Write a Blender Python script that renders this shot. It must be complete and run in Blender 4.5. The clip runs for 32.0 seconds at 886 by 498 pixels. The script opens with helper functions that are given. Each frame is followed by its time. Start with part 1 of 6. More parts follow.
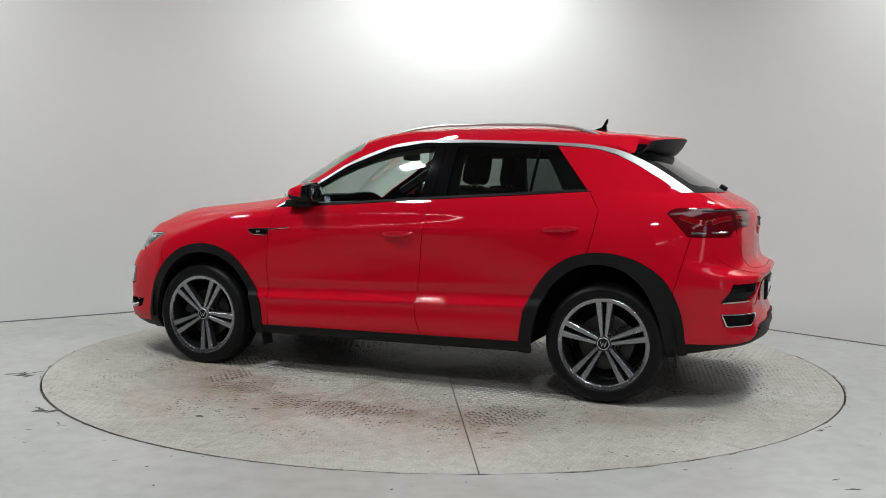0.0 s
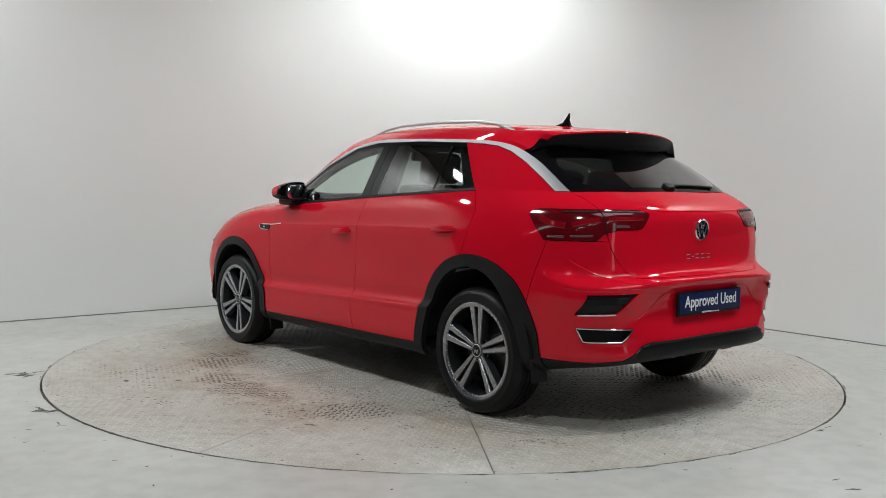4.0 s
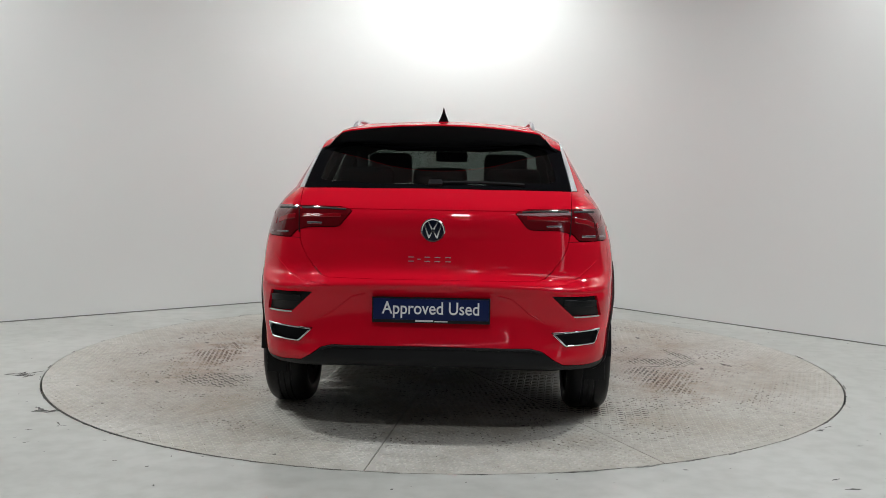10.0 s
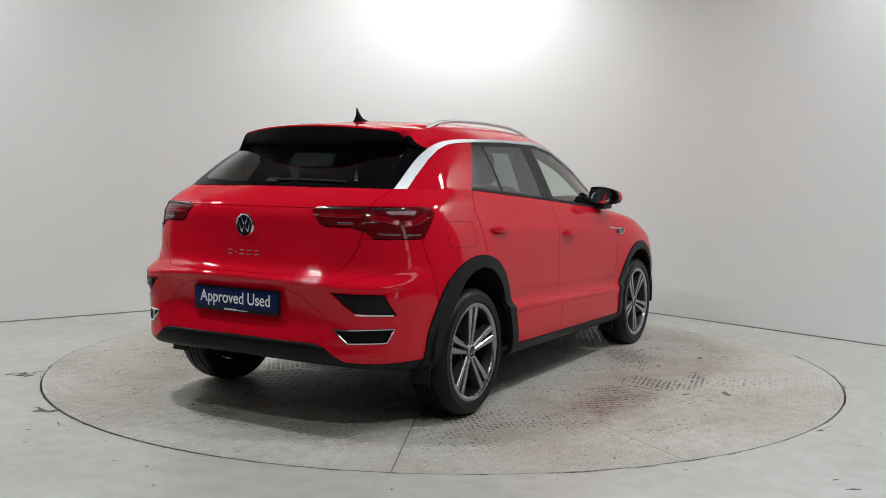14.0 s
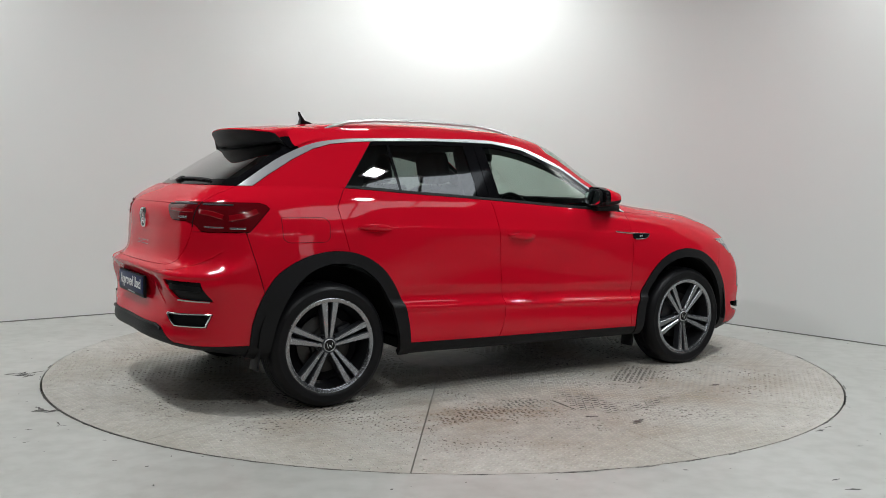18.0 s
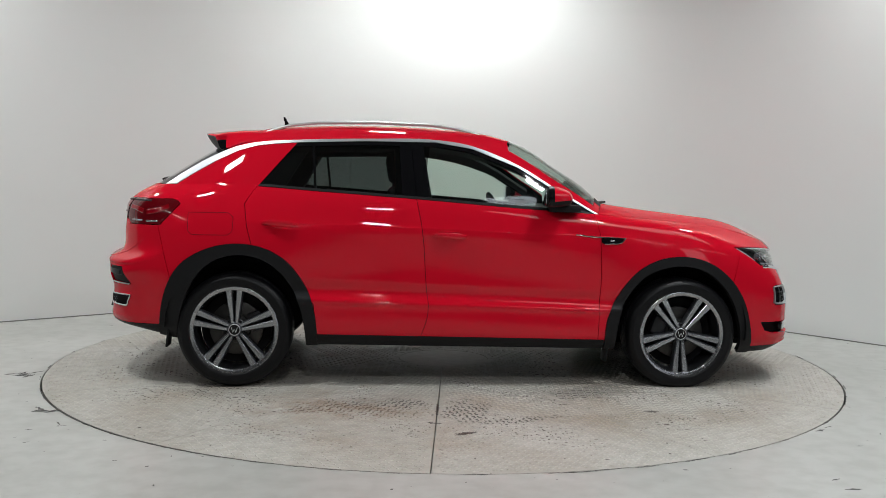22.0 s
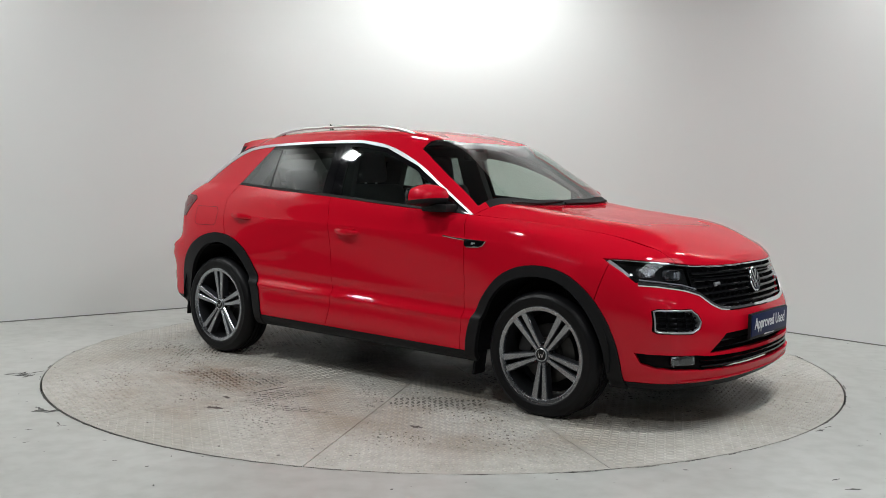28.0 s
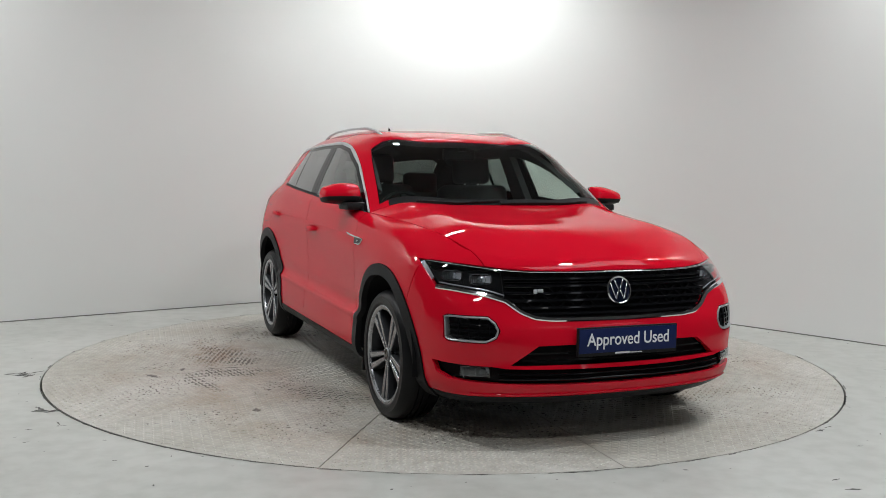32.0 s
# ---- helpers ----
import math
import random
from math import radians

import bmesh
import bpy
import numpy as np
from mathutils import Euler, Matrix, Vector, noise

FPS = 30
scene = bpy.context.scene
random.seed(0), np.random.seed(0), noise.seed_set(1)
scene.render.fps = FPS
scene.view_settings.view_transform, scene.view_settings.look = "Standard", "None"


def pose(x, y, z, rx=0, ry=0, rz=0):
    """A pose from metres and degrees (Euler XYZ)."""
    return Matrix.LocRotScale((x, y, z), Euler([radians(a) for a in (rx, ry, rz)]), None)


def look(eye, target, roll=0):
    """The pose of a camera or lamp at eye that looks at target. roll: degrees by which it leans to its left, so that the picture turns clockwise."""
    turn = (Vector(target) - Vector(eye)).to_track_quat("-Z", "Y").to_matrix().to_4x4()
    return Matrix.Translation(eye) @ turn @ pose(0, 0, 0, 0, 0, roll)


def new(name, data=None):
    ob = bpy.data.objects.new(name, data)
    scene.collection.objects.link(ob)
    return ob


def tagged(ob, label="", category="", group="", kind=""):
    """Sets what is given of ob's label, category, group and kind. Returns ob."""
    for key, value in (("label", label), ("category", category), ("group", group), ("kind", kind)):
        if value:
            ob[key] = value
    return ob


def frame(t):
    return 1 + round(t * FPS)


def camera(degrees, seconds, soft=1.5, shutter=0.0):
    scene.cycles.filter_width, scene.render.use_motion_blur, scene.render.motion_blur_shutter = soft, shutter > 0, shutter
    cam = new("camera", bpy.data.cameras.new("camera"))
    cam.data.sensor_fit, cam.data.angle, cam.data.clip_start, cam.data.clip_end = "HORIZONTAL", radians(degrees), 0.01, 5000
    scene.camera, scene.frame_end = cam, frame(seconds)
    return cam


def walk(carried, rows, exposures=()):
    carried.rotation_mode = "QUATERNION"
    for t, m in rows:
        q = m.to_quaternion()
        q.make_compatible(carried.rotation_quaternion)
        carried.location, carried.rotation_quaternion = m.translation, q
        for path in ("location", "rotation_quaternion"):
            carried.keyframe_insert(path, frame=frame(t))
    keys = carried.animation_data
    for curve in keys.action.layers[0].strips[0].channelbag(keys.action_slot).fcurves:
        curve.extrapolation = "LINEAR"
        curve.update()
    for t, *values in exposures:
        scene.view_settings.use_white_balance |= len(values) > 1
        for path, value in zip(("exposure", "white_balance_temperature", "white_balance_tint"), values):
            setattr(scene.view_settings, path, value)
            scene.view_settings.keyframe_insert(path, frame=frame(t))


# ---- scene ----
# ---- camera: fixed on a tripod ----
cam = camera(51.1, 32.0, soft=0.85)
CAM = pose(0, -6.187, 1.189, 90 - 4.18, 0, 0.117) @ pose(0, 0, 0, 0, 0, 0.912)
walk(cam, [(0, CAM), (32.0, CAM)], exposures=[(0, 0.0), (32.0, 0.0)])

# ---- light ----
world = bpy.data.worlds.new("world")
scene.world = world
world.use_nodes = True
world.node_tree.nodes["Background"].inputs[0].default_value = (0.8, 0.9, 1.0, 1)
world.node_tree.nodes["Background"].inputs[1].default_value = 0.1


def area_lamp(name, eye, target, sx, sy, watts, colour=(1, 0.98, 0.95)):
    data = bpy.data.lights.new(name, "AREA")
    data.shape, data.size, data.size_y, data.energy, data.color = "RECTANGLE", sx, sy, watts, colour
    ob = new(name, data)
    ob.matrix_world = look(eye, target)
    return ob


area_lamp("corner_flood_lamp", (0.15, 2.55, 3.42), (0.15, 3.05, 2.6), 0.55, 0.30, 22, (0.965, 1.0, 1.0))
# the last, at (0.0, -5.2), is a fill added to lift the car's near side
PANELS = [(-3.9, 0.05), (3.3, 0.1), (-2.35, -1.9), (2.0, -2.15), (-0.5, 1.65), (0.0, -5.2)]
for (px, py), watts in zip(PANELS, (50, 50, 62, 52, 31, 52)):
    area_lamp("panel_and_fill_lamp", (px, py, 3.96), (px, py, 0), 0.36, 0.20, watts, (0.965, 1.0, 1.005))


# ---- materials ----
def material(name, base, rough=0.5, metal=0.0, coat=0.0, bump=0.0, scale=80.0, vary=0.0, vscale=3.0, spec=0.5, emit=None, watts=0.0, coat_rough=0.03):
    m = bpy.data.materials.new(name)
    m.use_nodes = True
    nt = m.node_tree
    b = nt.nodes["Principled BSDF"]
    b.inputs["Base Color"].default_value = (*base, 1)
    b.inputs["Roughness"].default_value = rough
    b.inputs["Metallic"].default_value = metal
    b.inputs["Coat Weight"].default_value = coat
    b.inputs["Coat Roughness"].default_value = coat_rough
    b.inputs["Specular IOR Level"].default_value = spec
    if emit:
        b.inputs["Emission Color"].default_value = (*emit, 1)
        b.inputs["Emission Strength"].default_value = watts
    if bump or vary:
        tc = nt.nodes.new("ShaderNodeTexCoord")
    if bump:
        nz = nt.nodes.new("ShaderNodeTexNoise")
        nz.inputs["Scale"].default_value = scale
        nz.inputs["Detail"].default_value = 4
        nt.links.new(tc.outputs["Object"], nz.inputs["Vector"])
        bp = nt.nodes.new("ShaderNodeBump")
        bp.inputs["Strength"].default_value = bump
        bp.inputs["Distance"].default_value = 0.004
        nt.links.new(nz.outputs["Fac"], bp.inputs["Height"])
        nt.links.new(bp.outputs["Normal"], b.inputs["Normal"])
    if vary:
        n2 = nt.nodes.new("ShaderNodeTexNoise")
        n2.inputs["Scale"].default_value = vscale
        n2.inputs["Detail"].default_value = 6
        nt.links.new(tc.outputs["Object"], n2.inputs["Vector"])
        mx = nt.nodes.new("ShaderNodeMix")
        mx.data_type = "RGBA"
        mx.inputs[6].default_value = (*[c * (1 - vary) for c in base], 1)
        mx.inputs[7].default_value = (*[min(1, c * (1 + vary)) for c in base], 1)
        nt.links.new(n2.outputs["Fac"], mx.inputs[0])
        nt.links.new(mx.outputs[2], b.inputs["Base Color"])
        rr = nt.nodes.new("ShaderNodeMapRange")
        rr.inputs["To Min"].default_value, rr.inputs["To Max"].default_value = max(0.02, rough - 0.06), min(1, rough + 0.06)
        nt.links.new(n2.outputs["Fac"], rr.inputs["Value"])
        nt.links.new(rr.outputs[0], b.inputs["Roughness"])
    return m


def glass(name, tint, rough=0.0, gain=1.0):
    """Thin pane: tinted see-through, with a gloss that grows towards grazing view."""
    m = bpy.data.materials.new(name)
    m.use_nodes = True
    nt = m.node_tree
    nt.nodes.remove(nt.nodes["Principled BSDF"])
    tr = nt.nodes.new("ShaderNodeBsdfTransparent")
    tr.inputs[0].default_value = (*tint, 1)
    gl = nt.nodes.new("ShaderNodeBsdfGlossy")
    gl.inputs["Roughness"].default_value = rough
    gl.inputs["Color"].default_value = (gain, gain, gain, 1)
    lw = nt.nodes.new("ShaderNodeLayerWeight")
    lw.inputs["Blend"].default_value = 0.5

    def mth(op, a, c, d=0.0):
        n = nt.nodes.new("ShaderNodeMath")
        n.operation = op
        for i, q in enumerate((a, c, d)):
            if isinstance(q, float):
                n.inputs[i].default_value = q
            else:
                nt.links.new(q, n.inputs[i])
        return n.outputs[0]
    one = mth("MULTIPLY_ADD", mth("POWER", lw.outputs["Facing"], 5.0), 0.96, 0.04)  # one face of the pane
    both = mth("DIVIDE", mth("MULTIPLY", one, 2.0), mth("ADD", one, 1.0))  # both faces together
    mix = nt.nodes.new("ShaderNodeMixShader")
    nt.links.new(both, mix.inputs[0])
    nt.links.new(tr.outputs[0], mix.inputs[1])
    nt.links.new(gl.outputs[0], mix.inputs[2])
    nt.links.new(mix.outputs[0], nt.nodes["Material Output"].inputs[0])
    return m


PAINT = material("red_paint", (0.62, 0.0045, 0.020), 0.5, 0.0, 0.72, spec=0.0, coat_rough=0.015)
BLACK = material("black_plastic", (0.010, 0.010, 0.011), 0.5, bump=0.15, scale=400, vary=0.15, vscale=6, spec=0.2)
GLOSS = material("gloss_black", (0.005, 0.005, 0.006), 0.06, spec=0.22)
FRIT = material("black_glass_border", (0.004, 0.004, 0.005), 0.06, spec=0.05)
EMBLEM = material("dark_emblem_field", (0.005, 0.008, 0.02), 0.12, spec=0.25)
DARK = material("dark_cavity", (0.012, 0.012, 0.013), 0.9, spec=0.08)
RUBBER = material("tyre_rubber", (0.007, 0.007, 0.008), 0.40, spec=0.2, bump=0.2, scale=200, vary=0.3, vscale=5)
CHROME = material("chrome", (0.80, 0.81, 0.83), 0.06, 1.0)
LAMPGREY = material("fog_reflector", (0.32, 0.33, 0.35), 0.18, 0.8)
SATIN = material("satin_aluminium", (0.56, 0.57, 0.59), 0.36, 0.6, bump=0.08, scale=300)
VENTGREY = material("grey_satin_trim", (0.42, 0.43, 0.45), 0.35, 0.6)
ALLOY_GREY = material("dark_grey_alloy", (0.09, 0.095, 0.105), 0.3, 0.7, 0.6)
ALLOY = material("machined_alloy", (0.36, 0.37, 0.39), 0.26, 0.95, 0.3, vary=0.08, vscale=60)
STEEL = material("brake_steel", (0.07, 0.068, 0.065), 0.45, 0.8, vary=0.3, vscale=30)
CLEAR = glass("green_glass", (0.76, 0.85, 0.80))
PRIVACY = glass("privacy_glass", (0.25, 0.285, 0.275))
REARGLASS = glass("dark_rear_glass", (0.105, 0.121, 0.115))
LENS = glass("lamp_lens", (0.92, 0.94, 0.96))
REDLENS = material("red_lamp_lens", (0.11, 0.002, 0.005), 0.08, coat=0.15)
REDLENS2 = material("bright_red_lamp", (0.24, 0.002, 0.007), 0.1, coat=0.4)
LAMPWHITE = material("lamp_reflector", (0.62, 0.63, 0.67), 0.15, 0.5)
BARREL = material("dark_rim_barrel", (0.03, 0.031, 0.034), 0.4, 0.6)
NAVY = material("navy_plate", (0.006, 0.014, 0.075), 0.45, spec=0.2)
WHITE = material("white_print", (0.8, 0.8, 0.82), 0.4)
CLOTH = material("charcoal_seat_cloth", (0.060, 0.061, 0.064), 0.85, bump=0.3, scale=300, vary=0.2, vscale=10)
MIRROR = material("mirror_glass", (0.8, 0.84, 0.9), 0.01, 1.0)

# ---- the room ----
WALLPAINT = material("white_wall_paint", (0.788, 0.80, 0.782), 0.6, bump=0.05, scale=30, vary=0.02, vscale=0.8)
# dimness of the unseen hall put into the colour of its walls and ceiling
DIMWALL = material("dim_hall_wall", (0.07, 0.07, 0.072), 0.7, vary=0.05, vscale=1)
DIMCEIL = material("dim_hall_ceiling", (0.10, 0.10, 0.10), 0.8, vary=0.02, vscale=1)


def mesh_object(name, verts, faces, mat, parent=None, smooth=False, label=""):
    me = bpy.data.meshes.new(name)
    me.from_pydata([tuple(v) for v in verts], [], faces)
    me.update()
    if smooth:
        me.shade_smooth()
    me.materials.append(mat)
    ob = new(name, me)
    ob.parent = parent
    if label:
        ob["label"] = label
    return ob


# plan of the coved corner: two straight walls and a wide fillet between them
CORNER, DIR_L, DIR_R, FILLET = Vector((0.234, 4.268)), Vector((-0.777, -0.629)), Vector((0.66, -0.751)), 2.2


def wall_plan():
    half = math.acos(max(-1, min(1, DIR_L.dot(DIR_R)))) / 2
    tl = FILLET / math.tan(half)
    mid = (DIR_L + DIR_R).normalized()
    c = CORNER + mid * (FILLET / math.sin(half))
    a, b = CORNER + DIR_L * tl, CORNER + DIR_R * tl
    aa, ab = math.atan2(a.y - c.y, a.x - c.x), math.atan2(b.y - c.y, b.x - c.x)
    while ab > aa:
        ab -= 2 * math.pi
    arc = [c + FILLET * Vector((math.cos(aa + (ab - aa) * i / 40), math.sin(aa + (ab - aa) * i / 40))) for i in range(41)]
    return [CORNER + DIR_L * 7.4] + arc + [CORNER + DIR_R * 5.6]


def wall_strip(name, plan, z0, z1, thick, mat, label):
    """A wall along a plan line, inside face on the line, with its thickness outwards (to the left of the line)."""
    n, verts, faces = len(plan), [], []
    norm = []
    for i in range(n):
        d = (plan[min(i + 1, n - 1)] - plan[max(i - 1, 0)]).normalized()
        norm.append(Vector((-d.y, d.x)))
    for i in range(n):
        p, q = plan[i], plan[i] + norm[i] * thick
        verts += [(p.x, p.y, z0), (p.x, p.y, z1), (q.x, q.y, z1), (q.x, q.y, z0)]
    for i in range(n - 1):
        a, b = 4 * i, 4 * i + 4
        faces += [(a + k, a + (k + 1) % 4, b + (k + 1) % 4, b + k) for k in range(4)]
    faces += [(0, 3, 2, 1), tuple(4 * n - 4 + k for k in range(4))]
    ob = mesh_object(name, verts, faces, mat, smooth=False)
    for p in ob.data.polygons:
        p.use_smooth = abs(p.normal.z) < 0.1
    bm = bmesh.new()
    bm.from_mesh(ob.data)
    bmesh.ops.recalc_face_normals(bm, faces=bm.faces)
    bm.to_mesh(ob.data)
    bm.free()
    ob.data.set_sharp_from_angle(angle=radians(40))
    return tagged(ob, label, "wall", kind="structure")


CEIL = 4.0
PLAN = wall_plan()
wall_strip("wall_cove", PLAN, -0.05, CEIL, 0.15, WALLPAINT, "white painted studio wall with a wide curved corner")
END_L, END_R = CORNER + DIR_L * 11.5, CORNER + DIR_R * 11.5
# unseen walls added round the room, dark so that the car mirrors little light
wall_strip("wall_left_dark", [END_L, PLAN[0]], -0.05, CEIL, 0.15, DIMWALL, "unseen dark wall added to keep the car's reflections dim")
wall_strip("wall_right_dark", [PLAN[-1], END_R], -0.05, CEIL, 0.15, DIMWALL, "unseen dark wall added to keep the car's reflections dim")
BACK = END_L + END_R - CORNER
wall_strip("wall_back_left", [BACK, END_L], -0.05, CEIL, 0.15, DIMWALL, "unseen dark wall added to keep the car's reflections dim")
# right-hand rear wall with an open roller-door bay to daylight
ALONG = (BACK - END_R).normalized()
DOOR_A, DOOR_B, DOOR_H = END_R + ALONG * 3.0, END_R + ALONG * 3.7, 3.5
wall_strip("wall_back_right", [END_R, DOOR_A], -0.05, CEIL, 0.15, DIMWALL, "unseen dark wall added to keep the car's reflections dim")
wall_strip("wall_back_end", [DOOR_B, BACK], -0.05, CEIL, 0.15, DIMWALL, "unseen dark wall added to keep the car's reflections dim")
wall_strip("wall_lintel", [DOOR_A, DOOR_B], DOOR_H, CEIL, 0.15, DIMWALL, "unseen dark wall added over the open bay door")
OUT = Vector((-ALONG.y, ALONG.x))
SKYGLOW = material("daylight_backdrop", (0.8, 0.85, 0.9), 1.0, emit=(0.88, 0.92, 1.0), watts=1.6)
bd = [DOOR_A + OUT * 1.2 - ALONG * 1.5, DOOR_B + OUT * 1.2 + ALONG * 1.5]
tagged(mesh_object("backdrop", [(bd[0].x, bd[0].y, -0.04), (bd[1].x, bd[1].y, -0.04), (bd[1].x, bd[1].y, 4.2), (bd[0].x, bd[0].y, 4.2)], [(0, 1, 2, 3)], SKYGLOW),
       "bright overcast daylight outside the open bay door", "backdrop", kind="structure")
DOORFRAME = material("grey_door_frame", (0.22, 0.22, 0.23), 0.5, vary=0.1, vscale=4)
bay = tagged(new("bay_door"), "grey framed glazed bay door letting in daylight", "door", kind="structure")
for f in (0.0, 1.0):
    q = DOOR_A + (DOOR_B - DOOR_A) * f
    u, w = ALONG * 0.035, OUT * 0.05
    mesh_object("mullion", [(*(q + a + b), z) for z in (0.0, DOOR_H) for a, b in ((-u, -w), (u, -w), (u, w), (-u, w))],
                [(0, 3, 2, 1), (4, 5, 6, 7), (0, 1, 5, 4), (1, 2, 6, 5), (2, 3, 7, 6), (3, 0, 4, 7)], DOORFRAME, bay)
for z in (0.04, 1.2, 2.35, DOOR_H - 0.04):
    u, w = ALONG * 0.035, OUT * 0.045
    mesh_object("rail", [(*(q + b), z + e) for e in (-.035, .035) for q, b in ((DOOR_A + u, -w), (DOOR_B - u, -w), (DOOR_B - u, w), (DOOR_A + u, w))],
                [(0, 3, 2, 1), (4, 5, 6, 7), (0, 1, 5, 4), (1, 2, 6, 5), (2, 3, 7, 6), (3, 0, 4, 7)], DOORFRAME, bay)
# thin dark joint where the white wall meets the floor
jn = wall_strip("baseboard", [p + ((p - Vector((0, -1.5))).normalized() * -0.006) for p in PLAN], 0.0, 0.008, 0.005, material("grey_joint", (0.22, 0.216, 0.208), 0.8, vary=0.5, vscale=2.5), "thin dark sealant joint along the wall foot")
jn["category"] = "trim"
# unseen ceiling, its dark colour standing in for a dim hall
ceil_pts = [(-11, -14), (11, -14), (11, 7), (-11, 7)]
tagged(mesh_object("ceiling", [(a, b, CEIL) for a, b in ceil_pts] + [(a, b, CEIL + 0.12) for a, b in ceil_pts],
                   [(0, 3, 2, 1), (4, 5, 6, 7), (0, 1, 5, 4), (1, 2, 6, 5), (2, 3, 7, 6), (3, 0, 4, 7)], DIMCEIL), "unseen ceiling, coloured dark to keep reflections dim", "ceiling", kind="structure")


def floor_material():
    m = material("worn_floor_paint", (0.60, 0.60, 0.575), 0.34, bump=0.06, scale=14)
    nt = m.node_tree
    b = nt.nodes["Principled BSDF"]
    tc = nt.nodes.new("ShaderNodeTexCoord")
    big = nt.nodes.new("ShaderNodeTexNoise")
    big.inputs["Scale"].default_value, big.inputs["Detail"].default_value = 0.9, 5
    fine = nt.nodes.new("ShaderNodeTexNoise")
    fine.inputs["Scale"].default_value, fine.inputs["Detail"].default_value = 9, 8
    chips = nt.nodes.new("ShaderNodeTexNoise")
    chips.inputs["Scale"].default_value, chips.inputs["Detail"].default_value = 22, 3
    for n in (big, fine, chips):
        nt.links.new(tc.outputs["Object"], n.inputs["Vector"])
    r1 = nt.nodes.new("ShaderNodeValToRGB")
    r1.color_ramp.elements[0].position, r1.color_ramp.elements[0].color = 0.3, (0.455, 0.46, 0.43, 1)
    r1.color_ramp.elements[1].position, r1.color_ramp.elements[1].color = 0.7, (0.56, 0.56, 0.53, 1)
    nt.links.new(big.outputs["Fac"], r1.inputs[0])
    r2 = nt.nodes.new("ShaderNodeValToRGB")
    r2.color_ramp.elements[0].position, r2.color_ramp.elements[0].color = 0.35, (0.88, 0.88, 0.87, 1)
    r2.color_ramp.elements[1].position, r2.color_ramp.elements[1].color = 0.6, (1, 1, 1, 1)
    nt.links.new(fine.outputs["Fac"], r2.inputs[0])
    r3 = nt.nodes.new("ShaderNodeValToRGB")
    r3.color_ramp.elements[0].position, r3.color_ramp.elements[0].color = 0.235, (0.25, 0.24, 0.23, 1)
    r3.color_ramp.elements[1].position, r3.color_ramp.elements[1].color = 0.26, (1, 1, 1, 1)
    nt.links.new(chips.outputs["Fac"], r3.inputs[0])
    prev = r1.outputs[0]
    for r in (r2, r3):
        mx = nt.nodes.new("ShaderNodeMix")
        mx.data_type, mx.blend_type = "RGBA", "MULTIPLY"
        mx.inputs[0].default_value = 1
        nt.links.new(prev, mx.inputs[6])
        nt.links.new(r.outputs[0], mx.inputs[7])
        prev = mx.outputs[2]
    nt.links.new(prev, b.inputs["Base Color"])
    return m


# worn places of the turntable, in its own plan: middle, half-lengths along and across, turn in degrees, kind
WORN = [(-0.64, -1.38, 0.33, 0.13, -8, "rust"), (0.02, -1.47, 0.13, 0.24, 0, "dark"), (0.28, -1.64, 0.22, 0.05, 12, "dark"),
        (0.74, -1.06, 0.34, 0.13, 32, "dark"), (-0.02, 1.50, 0.42, 0.15, 4, "rust"), (0.84, 1.20, 0.34, 0.16, -38, "rust"),
        (-0.86, 1.30, 0.26, 0.17, 34, "dark"), (-0.33, -1.30, 0.20, 0.10, -10, "dark"), (1.20, 0.60, 0.20, 0.30, 10, "dark"), (-1.28, -0.72, 0.16, 0.34, -18, "dark")]
BLOTS = [(-0.02, -1.88, 0.055, 0.022, 20), (-0.15, -1.69, 0.035, 0.015, -10), (0.55, -1.31, 0.03, 0.014, 30), (1.00, -1.47, 0.04, 0.018, 0), (0.53, 1.97, 0.035, 0.014, -20),
         (-0.125, -1.42, 0.008, 0.12, -5), (0.36, 1.72, 0.03, 0.015, 0), (-0.95, 1.62, 0.03, 0.012, 40)]


